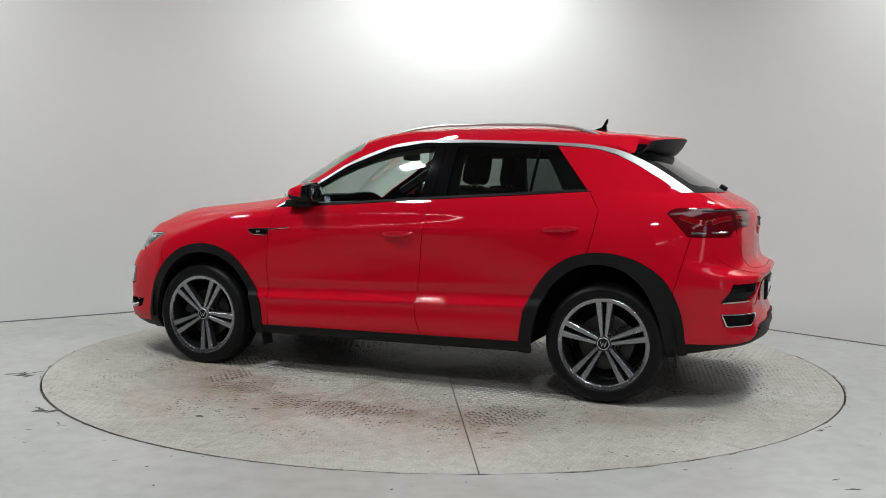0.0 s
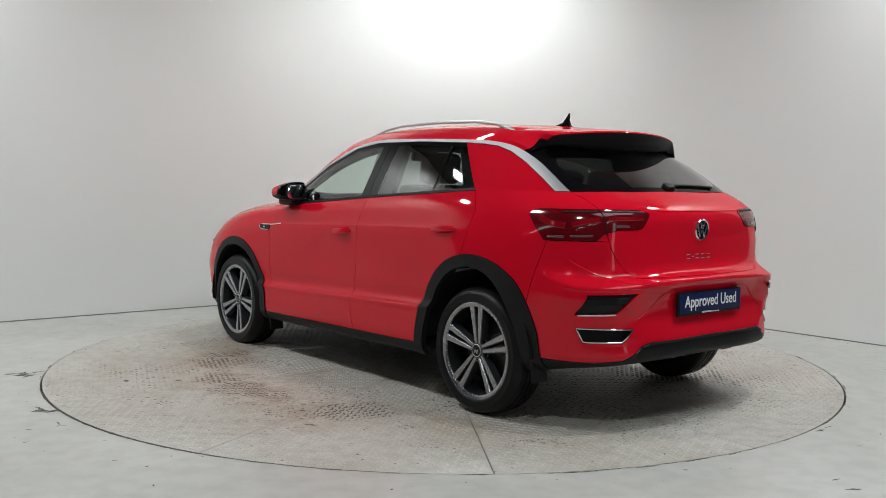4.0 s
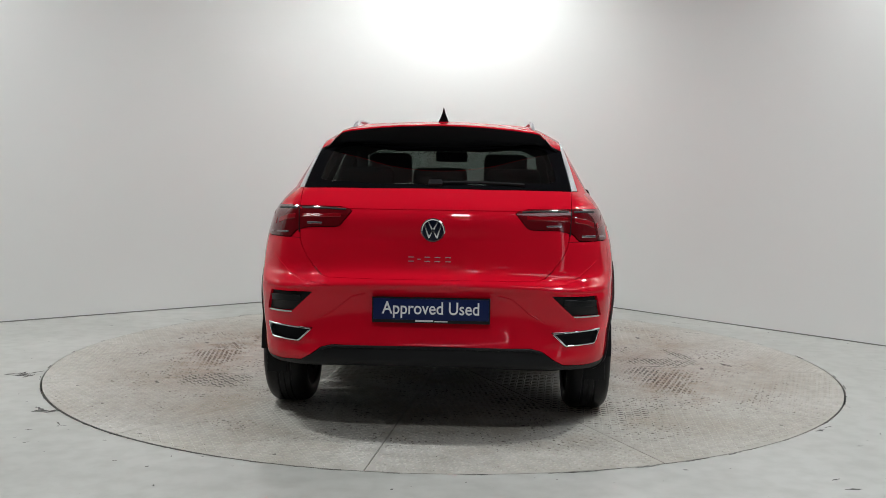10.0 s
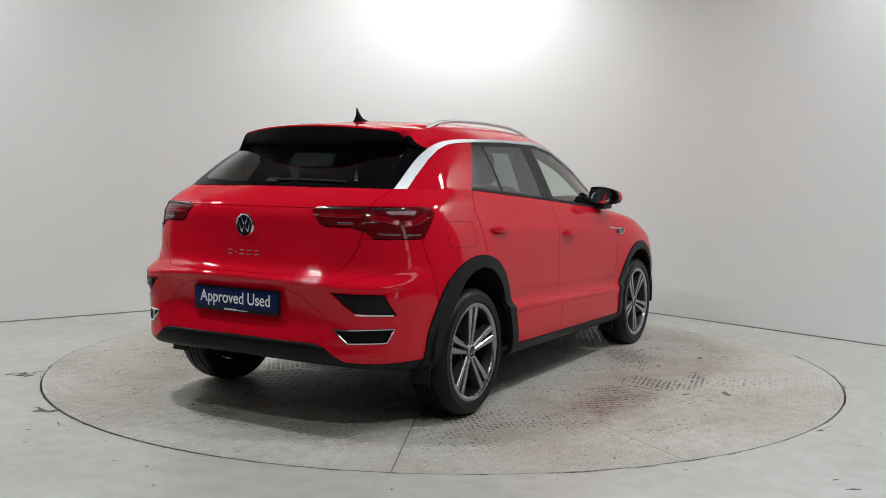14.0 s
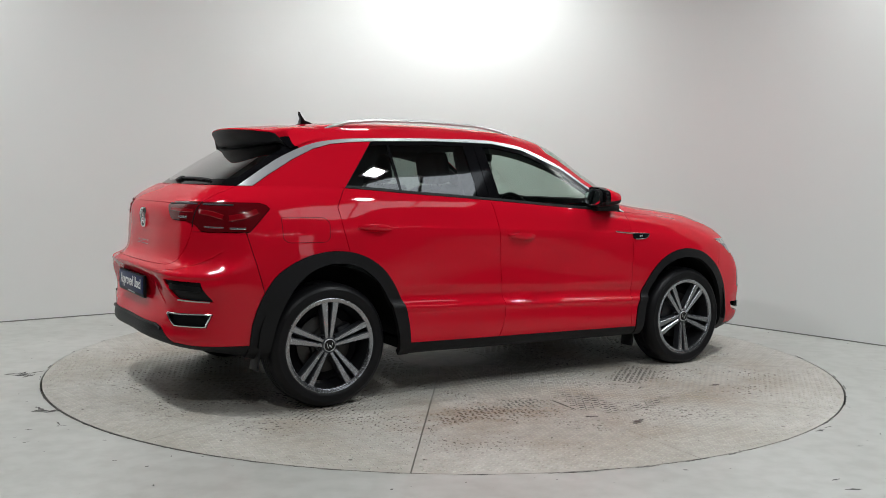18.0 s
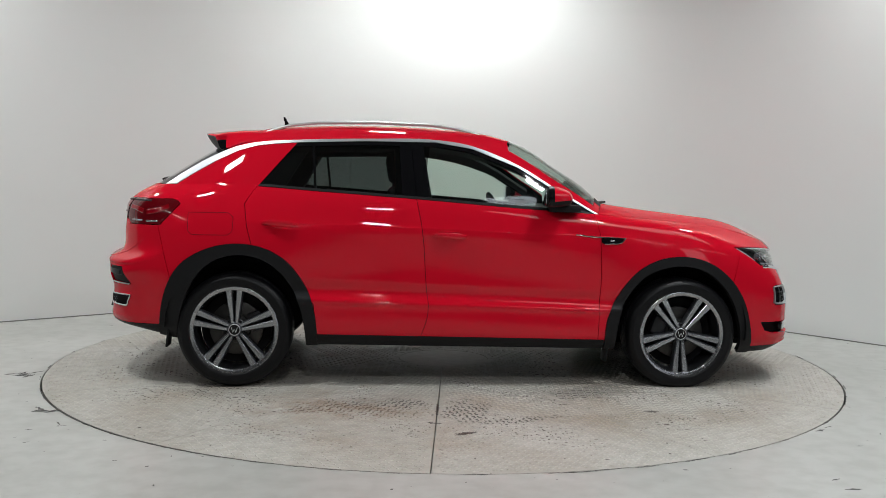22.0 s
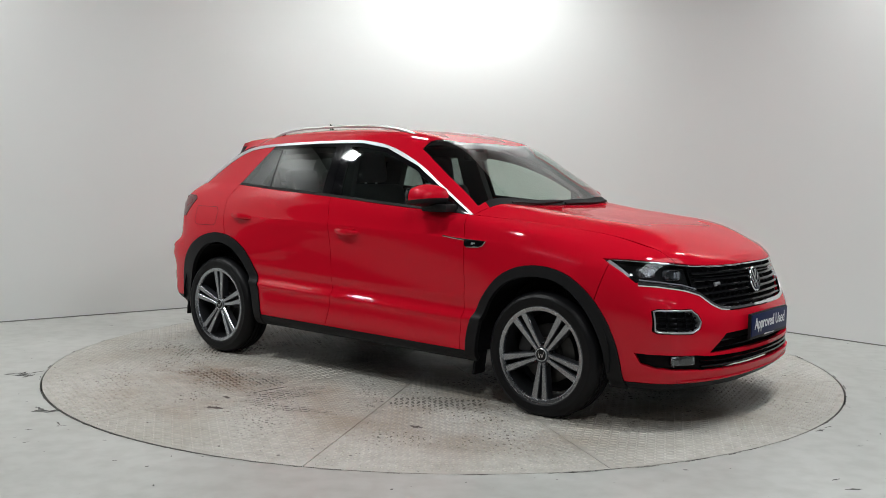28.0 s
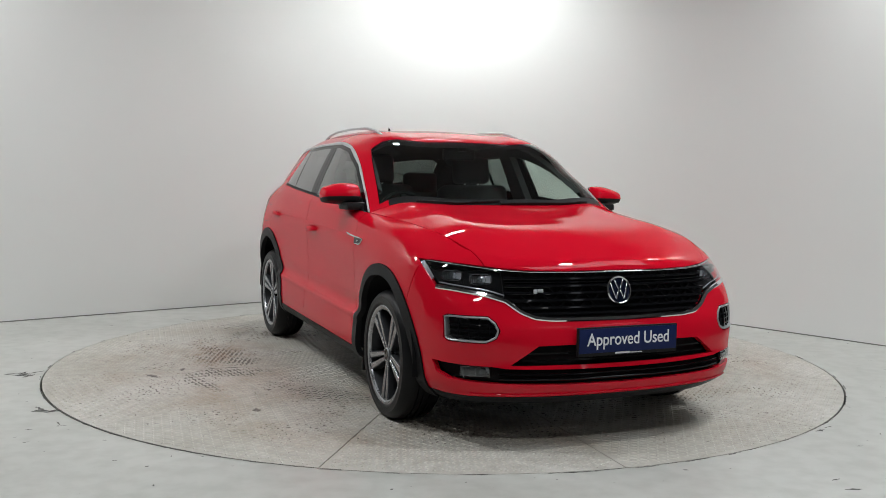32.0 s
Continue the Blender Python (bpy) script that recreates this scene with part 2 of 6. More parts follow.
def plate_material():
    """Painted tread plate: paint worn off the raised bars in patches, with rust, grime and specks."""
    m = material("worn_tread_plate", (0.5, 0.48, 0.46), 0.5)
    nt = m.node_tree
    N, Lk = nt.nodes.new, nt.links.new
    b = nt.nodes["Principled BSDF"]
    plan = N("ShaderNodeAttribute")
    plan.attribute_name = "plan"
    raised = N("ShaderNodeAttribute")
    raised.attribute_name = "bar"
    where, bar = plan.outputs["Vector"], raised.outputs["Fac"]

    def mth(op, a, c=None):
        n = N("ShaderNodeMath")
        n.operation = op
        for i, s in enumerate((a, c)):
            if isinstance(s, (int, float)):
                n.inputs[i].default_value = s
            elif s is not None:
                Lk(s, n.inputs[i])
        return n.outputs[0]

    def noise_node(scale, detail, rough=0.5):
        n = N("ShaderNodeTexNoise")
        n.inputs["Scale"].default_value, n.inputs["Detail"].default_value, n.inputs["Roughness"].default_value = scale, detail, rough
        Lk(where, n.inputs["Vector"])
        return n.outputs["Fac"]

    def mask(src, lo, hi):
        r = N("ShaderNodeMapRange")
        r.interpolation_type = "SMOOTHSTEP"
        r.inputs["From Min"].default_value, r.inputs["From Max"].default_value = lo, hi
        Lk(src, r.inputs["Value"])
        return r.outputs[0]

    def blend(fac, a, c, how="MIX"):
        n = N("ShaderNodeMix")
        n.data_type, n.blend_type = "RGBA", how
        for i, q in ((0, fac), (6, a), (7, c)):
            if isinstance(q, (int, float)):
                n.inputs[i].default_value = q
            elif isinstance(q, tuple):
                n.inputs[i].default_value = (*q, 1)
            else:
                Lk(q, n.inputs[i])
        return n.outputs[2]

    def ramp(src, p0, c0, p1, c1):
        r = N("ShaderNodeValToRGB")
        r.color_ramp.elements[0].position, r.color_ramp.elements[0].color = p0, (*c0, 1)
        r.color_ramp.elements[1].position, r.color_ramp.elements[1].color = p1, (*c1, 1)
        Lk(src, r.inputs[0])
        return r.outputs[0]

    def oval(x, y, u, v, turn):
        """0 in the middle of a place, 1 on its border."""
        mp = N("ShaderNodeMapping")
        mp.vector_type = "TEXTURE"
        mp.inputs["Location"].default_value = (x, y, 0)
        mp.inputs["Rotation"].default_value = (0, 0, radians(turn))
        mp.inputs["Scale"].default_value = (u, v, 1)
        Lk(where, mp.inputs[0])
        ln = N("ShaderNodeVectorMath")
        ln.operation = "LENGTH"
        Lk(mp.outputs[0], ln.inputs[0])
        return ln.outputs["Value"]

    ragged = mth("MULTIPLY", mth("SUBTRACT", noise_node(5.0, 8, 0.65), 0.5), 3.2)
    rust, dark, wash = None, None, None
    for x, y, u, v, turn, kind in WORN:
        d = mth("ADD", oval(x, y, u, v, turn), ragged)
        hit, soft = mask(d, 1.3, 0.6), mask(d, 2.6, 0.4)
        if kind == "rust":
            rust = hit if rust is None else mth("MAXIMUM", rust, hit)
        else:
            dark = hit if dark is None else mth("MAXIMUM", dark, hit)
        soft = mth("MULTIPLY", soft, 1.0 if kind == "rust" else 0.35)
        wash = soft if wash is None else mth("MAXIMUM", wash, soft)
    rad = N("ShaderNodeVectorMath")
    rad.operation = "LENGTH"
    Lk(where, rad.inputs[0])
    ring = mth("MULTIPLY", mask(rad.outputs["Value"], 2.42, 1.95), mask(rad.outputs["Value"], 0.2, 0.8))
    col = ramp(noise_node(1.1, 6), 0.35, (0.47, 0.445, 0.395), 0.65, (0.575, 0.555, 0.515))
    # brown traffic wash in the ring, deepest round the worn places
    stain = mth("MULTIPLY", mth("MULTIPLY", mask(noise_node(1.6, 9, 0.6), 0.44, 0.68), ring), 0.50)
    col = blend(stain, col, (0.33, 0.25, 0.17))
    col = blend(mth("MULTIPLY", wash, mth("MULTIPLY", mask(noise_node(9, 8), 0.3, 0.7), 0.62)), col, (0.31, 0.20, 0.115))
    # bare rusty or grimy bar tops
    bits = mth("MULTIPLY", bar, mask(noise_node(30, 3), 0.36, 0.47))
    col = blend(mth("MULTIPLY", rust, mth("MULTIPLY", bits, 0.92)), col, (0.085, 0.042, 0.02))
    col = blend(mth("MULTIPLY", dark, mth("MULTIPLY", bits, 0.92)), col, (0.045, 0.036, 0.03))
    few = mth("MULTIPLY", mth("MULTIPLY", ring, bar), mth("MULTIPLY", mask(noise_node(2.3, 7), 0.43, 0.60), mask(noise_node(42, 2), 0.53, 0.59)))
    col = blend(mth("MULTIPLY", few, 0.9), col, (0.06, 0.042, 0.03))
    # dark blots, then chips, then fine mottling; darker between the bars, lighter on them
    for x, y, u, v, turn in BLOTS:
        d = mth("ADD", oval(x, y, u, v, turn), mth("MULTIPLY", mth("SUBTRACT", noise_node(30, 6, 0.7), 0.5), 3.5))
        col = blend(mth("MULTIPLY", mask(d, 1.1, 0.8), 0.9), col, (0.05, 0.032, 0.026))
    chip = mth("MULTIPLY", mask(noise_node(26, 5), 0.69, 0.71), 0.85)
    col = blend(chip, col, (0.07, 0.055, 0.045))
    col = blend(1.0, col, ramp(noise_node(14, 8), 0.3, (0.86, 0.855, 0.84), 0.62, (1.05, 1.05, 1.05)), "MULTIPLY")
    bar_tone = N("ShaderNodeMapRange")
    bar_tone.inputs["To Min"].default_value, bar_tone.inputs["To Max"].default_value = 0.90, 1.08
    Lk(bar, bar_tone.inputs["Value"])
    sc = N("ShaderNodeVectorMath")
    sc.operation = "SCALE"
    Lk(col, sc.inputs[0])
    Lk(bar_tone.outputs[0], sc.inputs["Scale"])
    Lk(sc.outputs[0], b.inputs["Base Color"])
    Lk(mth("SUBTRACT", 0.44, mth("MULTIPLY", bar, 0.12)), b.inputs["Roughness"])
    bp = N("ShaderNodeBump")
    bp.inputs["Strength"].default_value, bp.inputs["Distance"].default_value = 0.25, 0.003
    Lk(noise_node(60, 4), bp.inputs["Height"])
    Lk(bp.outputs["Normal"], b.inputs["Normal"])
    return m


FLOORPAINT, PLATE = floor_material(), plate_material()
TABLE_R = 2.487
SEG = 144


def ring_mesh(name, radii, zs, mat, label="", parent=None):
    verts, faces = [], []
    for r, z in zip(radii, zs):
        verts += [(r * math.cos(2 * math.pi * i / SEG), r * math.sin(2 * math.pi * i / SEG), z) for i in range(SEG)]
    for k in range(len(radii) - 1):
        for i in range(SEG):
            j = (i + 1) % SEG
            faces.append((k * SEG + i, (k + 1) * SEG + i, (k + 1) * SEG + j, k * SEG + j))
    return mesh_object(name, verts, faces, mat, parent, label=label)


# floor sheet with the turntable's round pit let into it; the gap is wider where the paint has broken away
def pit_edge(deg):
    return TABLE_R + float(np.interp(deg, [0, 12, 20, 100, 108, 122, 146, 149, 165, 198, 206, 238, 246, 262, 270, 300, 318, 334, 346, 360],
                                     [.008, .005, .0018, .0018, .004, .0075, .0075, .003, .005, .006, .012, .012, .009, .0065, .0045, .0048, .0065, .011, .010, .008]))


verts, faces = [], []
for r, z in ((None, -0.09), (0.0, -0.09), (0.0, -0.003), (0.0015, 0.0), (3.2, 0.0), (5.0, 0.0), (18.0, 0.0)):
    for i in range(SEG):
        a = 2 * math.pi * i / SEG
        q = 0.01 if r is None else r if r > 1 else pit_edge(math.degrees(a)) + r
        verts.append((q * math.cos(a), q * math.sin(a), z))
for k in range(6):
    faces += [(k * SEG + i, (k + 1) * SEG + i, (k + 1) * SEG + (i + 1) % SEG, k * SEG + (i + 1) % SEG) for i in range(SEG)]
floor = mesh_object("floor", verts, faces, FLOORPAINT)
tagged(floor, "pale grey painted concrete floor with scuffs and chips", "floor", kind="structure")

turntable = tagged(new("turntable"), "round car turntable of worn grey chequer plate sectors", "turntable")


def sector(r0, r1, half, z1, thick, gap):
    """A flat plate sector with bevelled upper edges, its middle line along +x."""
    verts, faces, n = [], [], 14
    outline = []
    for i in range(n + 1):
        a = -half + 2 * half * i / n
        outline.append((r1, a))
    for i in range(3):
        a = half - 2 * half * i / 2
        outline.append((r0, a))
    pts = []
    for r, a in outline:
        x, y = r * math.cos(a), r * math.sin(a)
        pts.append((x, y))

    def shrink(p, r, a, g):
        # keep clear of the two seams by g
        s = math.copysign(g, -a) if abs(abs(a) - half) < 1e-6 else 0
        return p[0] + math.sin(abs(a)) * g * (1 if s else 0), p[1] + s * math.cos(a)
    top = [shrink(p, r, a, gap + 0.0015) for p, (r, a) in zip(pts, outline)]
    mid = [shrink(p, r, a, gap) for p, (r, a) in zip(pts, outline)]
    k = len(pts)
    verts = [(x, y, z1) for x, y in top] + [(x, y, z1 - 0.0015) for x, y in mid] + [(x, y, z1 - thick) for x, y in mid]
    faces = [tuple(range(k)), tuple(range(3 * k - 1, 2 * k - 1, -1))]
    for a in (0, k):
        faces += [(a + i, a + k + i, a + k + (i + 1) % k, a + (i + 1) % k) for i in range(k)]
    return verts, faces


def on_plan(me, m, bar):
    """Store each point's place on the turntable's plan, and whether it is a raised bar."""
    co = np.empty(len(me.vertices) * 3)
    me.vertices.foreach_get("co", co)
    co = co.reshape(-1, 3)
    w = np.array(m)
    plan = me.attributes.new("plan", "FLOAT_VECTOR", "POINT")
    plan.data.foreach_set("vector", (co @ w[:3, :3].T + w[:3, 3]).ravel())
    flag = me.attributes.new("bar", "FLOAT", "POINT")
    flag.data.foreach_set("value", np.full(len(co), bar))


def tread(r0, r1, half, pitch):
    """Lens-shaped bars at alternate slants all over a sector."""
    vs, fs = [], []
    L, W, Hh = pitch * 0.56, pitch * 0.15, 0.0026
    prof = [(-L, 0), (-L * .45, W), (L * .45, W), (L, 0), (L * .45, -W), (-L * .45, -W)]
    n = int(r1 / pitch) + 1
    for i in range(n):
        for j in range(-n, n):
            x, y = (i + .5) * pitch, (j + .5) * pitch
            r, a = math.hypot(x, y), math.atan2(y, x)
            if not r0 + .02 < r < r1 - .024 or abs(a) > half - .022 / r:
                continue
            c = math.cos(radians(45)) * (1 if (i + j) % 2 else -1)
            k = math.sin(radians(45))
            o = len(vs)
            vs.extend((x + u * k - v * c, y + u * c + v * k, -.0003) for u, v in prof)
            vs.extend((x + u * .62 * k - v * .5 * c, y + u * .62 * c + v * .5 * k, Hh) for u, v in prof)
            fs.extend((o + q, o + (q + 1) % 6, o + 6 + (q + 1) % 6, o + 6 + q) for q in range(6))
            fs.append(tuple(range(o + 6, o + 12)))
    return vs, fs


pv, pf = sector(0.30, TABLE_R, radians(15), 0.0, 0.02, 0.0022)
tv, tf = tread(0.30, TABLE_R, radians(15), 0.030)
for i in range(12):
    m = pose(0, 0, 0, 0, 0, 25 + 15 + 30 * i)
    for name, (v, f), bar in (("plate", (pv, pf), 0.0), ("tread", (tv, tf), 1.0)):
        me = bpy.data.meshes.new(name)
        me.from_pydata(v, [], f)
        me.update()
        me.materials.append(PLATE)
        on_plan(me, m, bar)
        ob = new(name, me)
        if bar:
            ob.parent = plate
            ob["kind"] = "stuff"
        else:
            ob.parent, ob.matrix_basis, plate = turntable, m, ob
hub_plate = ring_mesh("hub_plate", [0.002, 0.292, 0.296, 0.296], [0, 0, -0.002, -0.02], PLATE, parent=turntable)
on_plan(hub_plate.data, Matrix(), 0.0)

# ceiling panel fixtures round the lamps, the added fill included
FIX = material("white_fixture_enamel", (0.75, 0.75, 0.75), 0.4)


def panel_fixture(px, py, z, sx, sy, m=None):
    w = 0.03
    root = tagged(new("ceiling_light"), "flat white rectangular ceiling light panel, one of them an added fill", "ceiling light", "ceiling lights")
    root.location = (px, py, z)
    hx, hy = sx / 2, sy / 2
    vs, fs = [], []
    for k, (x0, x1, y0, y1) in enumerate(((-hx - w, hx + w, -hy - w, -hy), (-hx - w, hx + w, hy, hy + w), (-hx - w, -hx, -hy, hy), (hx, hx + w, -hy, hy))):
        o = len(vs)
        vs += [(x, y, zz) for zz in (-0.03, 0.035) for x, y in ((x0, y0), (x1, y0), (x1, y1), (x0, y1))]
        fs += [tuple(o + i for i in f) for f in ((0, 3, 2, 1), (4, 5, 6, 7), (0, 1, 5, 4), (1, 2, 6, 5), (2, 3, 7, 6), (3, 0, 4, 7))]
    mesh_object("frame", vs, fs, FIX, root)
    mesh_object("backing", [(-hx, -hy, 0.02), (hx, -hy, 0.02), (hx, hy, 0.02), (-hx, hy, 0.02)], [(0, 3, 2, 1)], FIX, root)
    return root


for px, py in PANELS:
    panel_fixture(px, py, 3.965, 0.39, 0.23)

# corrugated translucent rooflight set under the ceiling
ROOFSHEET = material("translucent_rooflight_sheet", (0.7, 0.75, 0.8), 0.5, emit=(0.86, 0.93, 1.0), watts=2.6)


def rooflight(a, b, width):
    """A strip of ribbed sheets from a to b (the inner edge), reaching outwards by width, with aluminium bars between them."""
    a, b = Vector(a), Vector(b)
    u = (b - a).normalized()
    out = Vector((u.y, -u.x))
    root = tagged(new("rooflight"), "corrugated translucent rooflight strip letting in pale daylight", "rooflight")
    root.matrix_basis = Matrix(((u.x, out.x, 0, a.x), (u.y, out.y, 0, a.y), (0, 0, 1, 3.93), (0, 0, 0, 1)))
    run, n = (b - a).length, 4
    for k in range(n):
        x0, x1 = run * k / n + .02, run * (k + 1) / n - .02
        ribs = 36
        vs = [(x0 + (x1 - x0) * i / ribs, y, .012 * (1 if i % 4 in (1, 2) else 0)) for y in (0, width) for i in range(ribs + 1)]
        mesh_object("sheet", vs, [(i, ribs + 1 + i, ribs + 2 + i, i + 1) for i in range(ribs)], ROOFSHEET, root)
    for k in range(n + 1):
        x = run * k / n
        mesh_object("glazing_bar", [(x + e, y, z) for z in (-.02, .06) for e, y in ((-.022, -.03), (.022, -.03), (.022, width + .03), (-.022, width + .03))],
                    [(0, 1, 2, 3), (7, 6, 5, 4), (0, 4, 5, 1), (1, 5, 6, 2), (2, 6, 7, 3), (3, 7, 4, 0)], FIX, root)


rooflight((1.05, -3.72), (3.35, -1.22), 1.3)

TUBE = material("led_tube", (0.9, 0.9, 0.9), 0.4, emit=(1.0, 0.99, 0.98), watts=14)


def batten(x, y, z, turn, length):
    """A slim white batten light with its glowing tube."""
    root = tagged(new("batten_light"), "slim white linear led batten under the ceiling", "ceiling light", "batten lights")
    root.matrix_basis = pose(x, y, z, 0, 0, turn)
    h = length / 2
    mesh_object("housing", [(a, b, c) for c in (0.0, 0.05) for a, b in ((-h, -.05), (h, -.05), (h, .05), (-h, .05))],
                [(0, 3, 2, 1), (4, 5, 6, 7), (0, 1, 5, 4), (1, 2, 6, 5), (2, 3, 7, 6), (3, 0, 4, 7)], FIX, root)
    prof = [(.03 * math.cos(math.pi * k / 6), -.03 * math.sin(math.pi * k / 6)) for k in range(7)]
    vs = [(e * (h - .03), a, b - 0.001) for e in (-1, 1) for a, b in prof]
    mesh_object("tube", vs, [(k, k + 1, k + 8, k + 7) for k in range(6)] + [tuple(range(7))[::-1], tuple(range(7, 14))], TUBE, root)
    rod = mesh_object("hanger", [(a, b, c) for c in (0.05, CEIL - z) for a, b in ((-.006, -.006), (.006, -.006), (.006, .006), (-.006, .006))],
                      [(0, 1, 5, 4), (1, 2, 6, 5), (2, 3, 7, 6), (3, 0, 4, 7)], FIX, root)


along_deg = math.degrees(math.atan2(ALONG.y, ALONG.x))
for k in (2.0, 4.6):
    q = END_R + ALONG * k - OUT * 0.9
    batten(q.x, q.y, 3.55, along_deg, 2.0)
for k in (7.6, 10.0):
    q = END_R + ALONG * k - OUT * 0.9
    batten(q.x, q.y, 3.55, along_deg, 2.0)
batten(-4.6, -4.2, 3.6, math.degrees(math.atan2(DIR_R.y, DIR_R.x)), 2.4)
# ---- the car: surface patches (x forward, y left, z up; origin under mid-wheelbase) ----
YAW0, RATE = 92.98, 7.026


def yaw_at(t):
    """The table's turn in degrees at t seconds."""
    drift = float(np.interp(t, [0, 2, 6, 9, 13, 17, 23, 28, 30, 32], [0.25, 0.13, -0.53, -0.64, 0.28, 0.27, 0.24, 0.0, -0.21, -0.28]))
    return YAW0 - RATE * (t - 9.3) + drift


CAR_AT = pose(0.041, -0.026, -0.012)
car = tagged(new("car"), "red compact sport utility car with black cladding and roof rails", "car")

# feature rows from the underside to the belt line, from the tail's middle round the side to the nose's middle
# sections of the body, each from the underside up to the belt line
TAIL_MIDDLE = [(-1.98, 0, .345), (-2.08, 0, .365), (-2.10, 0, .45), (-2.055, 0, .60), (-2.110, 0, .725), (-2.035, 0, .785), (-2.02, 0, .92), (-2.008, 0, 1.062), (-1.85, 0, 1.166)]
TAIL_INNER = [(-1.97, .38, .34), (-2.07, .39, .362), (-2.085, .40, .45), (-2.055, .40, .59), (-2.092, .40, .715), (-2.02, .40, .785), (-2.0, .40, .92), (-1.983, .39, 1.062), (-1.815, .37, 1.164)]
TAIL_OUTER = [(-1.90, .60, .325), (-2.00, .62, .352), (-2.02, .63, .46), (-2.02, .64, .57), (-2.035, .65, .70), (-1.96, .632, .775), (-1.945, .63, .92), (-1.92, .61, 1.064), (-1.80, .53, 1.163)]
TAIL_CORNER = [(-1.80, .72, .315), (-1.88, .755, .35), (-1.89, .775, .47), (-1.885, .785, .58), (-1.892, .794, .70), (-1.835, .774, .78), (-1.82, .765, .925), (-1.80, .735, 1.064), (-1.725, .645, 1.161)]
SIDE_BEHIND_REAR_WHEEL = [(-1.62, .80, .29), (-1.65, .835, .34), (-1.65, .855, .50), (-1.65, .868, .62), (-1.65, .865, .74), (-1.65, .857, .83), (-1.64, .84, .94), (-1.60, .80, 1.066), (-1.48, .735, 1.161)]
SIDE_REAR_AXLE = [(-1.295, .85, .25), (-1.295, .875, .34), (-1.295, .89, .50), (-1.295, .897, .65), (-1.295, .895, .77), (-1.295, .887, .86), (-1.29, .872, .95), (-1.27, .825, 1.07), (-1.20, .775, 1.158)]
SIDE_REAR_DOOR = [(-.85, .85, .26), (-.85, .885, .30), (-.85, .892, .485), (-.85, .875, .64), (-.85, .880, .76), (-.85, .882, .86), (-.85, .878, .94), (-.85, .84, 1.06), (-.84, .80, 1.134)]
SIDE_DOOR_GAP = [(-.23, .85, .255), (-.23, .886, .295), (-.23, .892, .47), (-.23, .868, .62), (-.23, .866, .75), (-.23, .872, .85), (-.23, .875, .925), (-.23, .848, 1.03), (-.23, .818, 1.094)]
SIDE_FRONT_DOOR = [(.30, .85, .25), (.30, .884, .288), (.30, .888, .455), (.30, .862, .60), (.30, .864, .73), (.30, .871, .83), (.30, .873, .905), (.30, .85, 1.0), (.30, .822, 1.054)]
SIDE_DOOR_HINGE = [(.80, .85, .245), (.80, .882, .28), (.80, .886, .44), (.80, .871, .59), (.80, .876, .72), (.80, .878, .81), (.80, .872, .885), (.80, .843, .976), (.80, .785, 1.022)]
SIDE_FRONT_AXLE = [(1.295, .84, .25), (1.295, .872, .31), (1.295, .89, .44), (1.295, .897, .59), (1.295, .893, .72), (1.295, .882, .80), (1.295, .864, .868), (1.295, .816, .942), (1.27, .712, .982)]
SIDE_AHEAD_OF_WHEEL = [(1.62, .79, .215), (1.65, .83, .27), (1.65, .852, .42), (1.65, .86, .56), (1.65, .855, .67), (1.65, .843, .75), (1.64, .822, .814), (1.62, .760, .886), (1.60, .680, .942)]
NOSE_CORNER = [(1.86, .69, .205), (1.92, .735, .26), (1.93, .755, .42), (1.925, .765, .55), (1.89, .765, .66), (1.86, .755, .72), (1.835, .735, .78), (1.815, .692, .842), (1.80, .634, .886)]
NOSE_OUTER = [(1.985, .52, .21), (2.05, .55, .262), (2.055, .555, .42), (2.045, .56, .55), (2.0, .565, .65), (1.975, .56, .71), (1.955, .55, .77), (1.94, .53, .821), (1.915, .49, .861)]
NOSE_INNER = [(2.055, .28, .212), (2.11, .29, .262), (2.115, .29, .42), (2.10, .30, .55), (2.06, .30, .64), (2.045, .30, .70), (2.03, .30, .76), (2.015, .29, .813), (1.985, .27, .850)]
NOSE_MIDDLE = [(2.07, 0, .214), (2.125, 0, .262), (2.13, 0, .42), (2.115, 0, .555), (2.075, 0, .64), (2.06, 0, .70), (2.045, 0, .76), (2.03, 0, .811), (2.005, 0, .849)]
A = np.array([TAIL_MIDDLE, TAIL_INNER, TAIL_OUTER, TAIL_CORNER, SIDE_BEHIND_REAR_WHEEL, SIDE_REAR_AXLE, SIDE_REAR_DOOR, SIDE_DOOR_GAP,
              SIDE_FRONT_DOOR, SIDE_DOOR_HINGE, SIDE_FRONT_AXLE, SIDE_AHEAD_OF_WHEEL, NOSE_CORNER, NOSE_OUTER, NOSE_INNER, NOSE_MIDDLE], float).transpose(1, 0, 2)


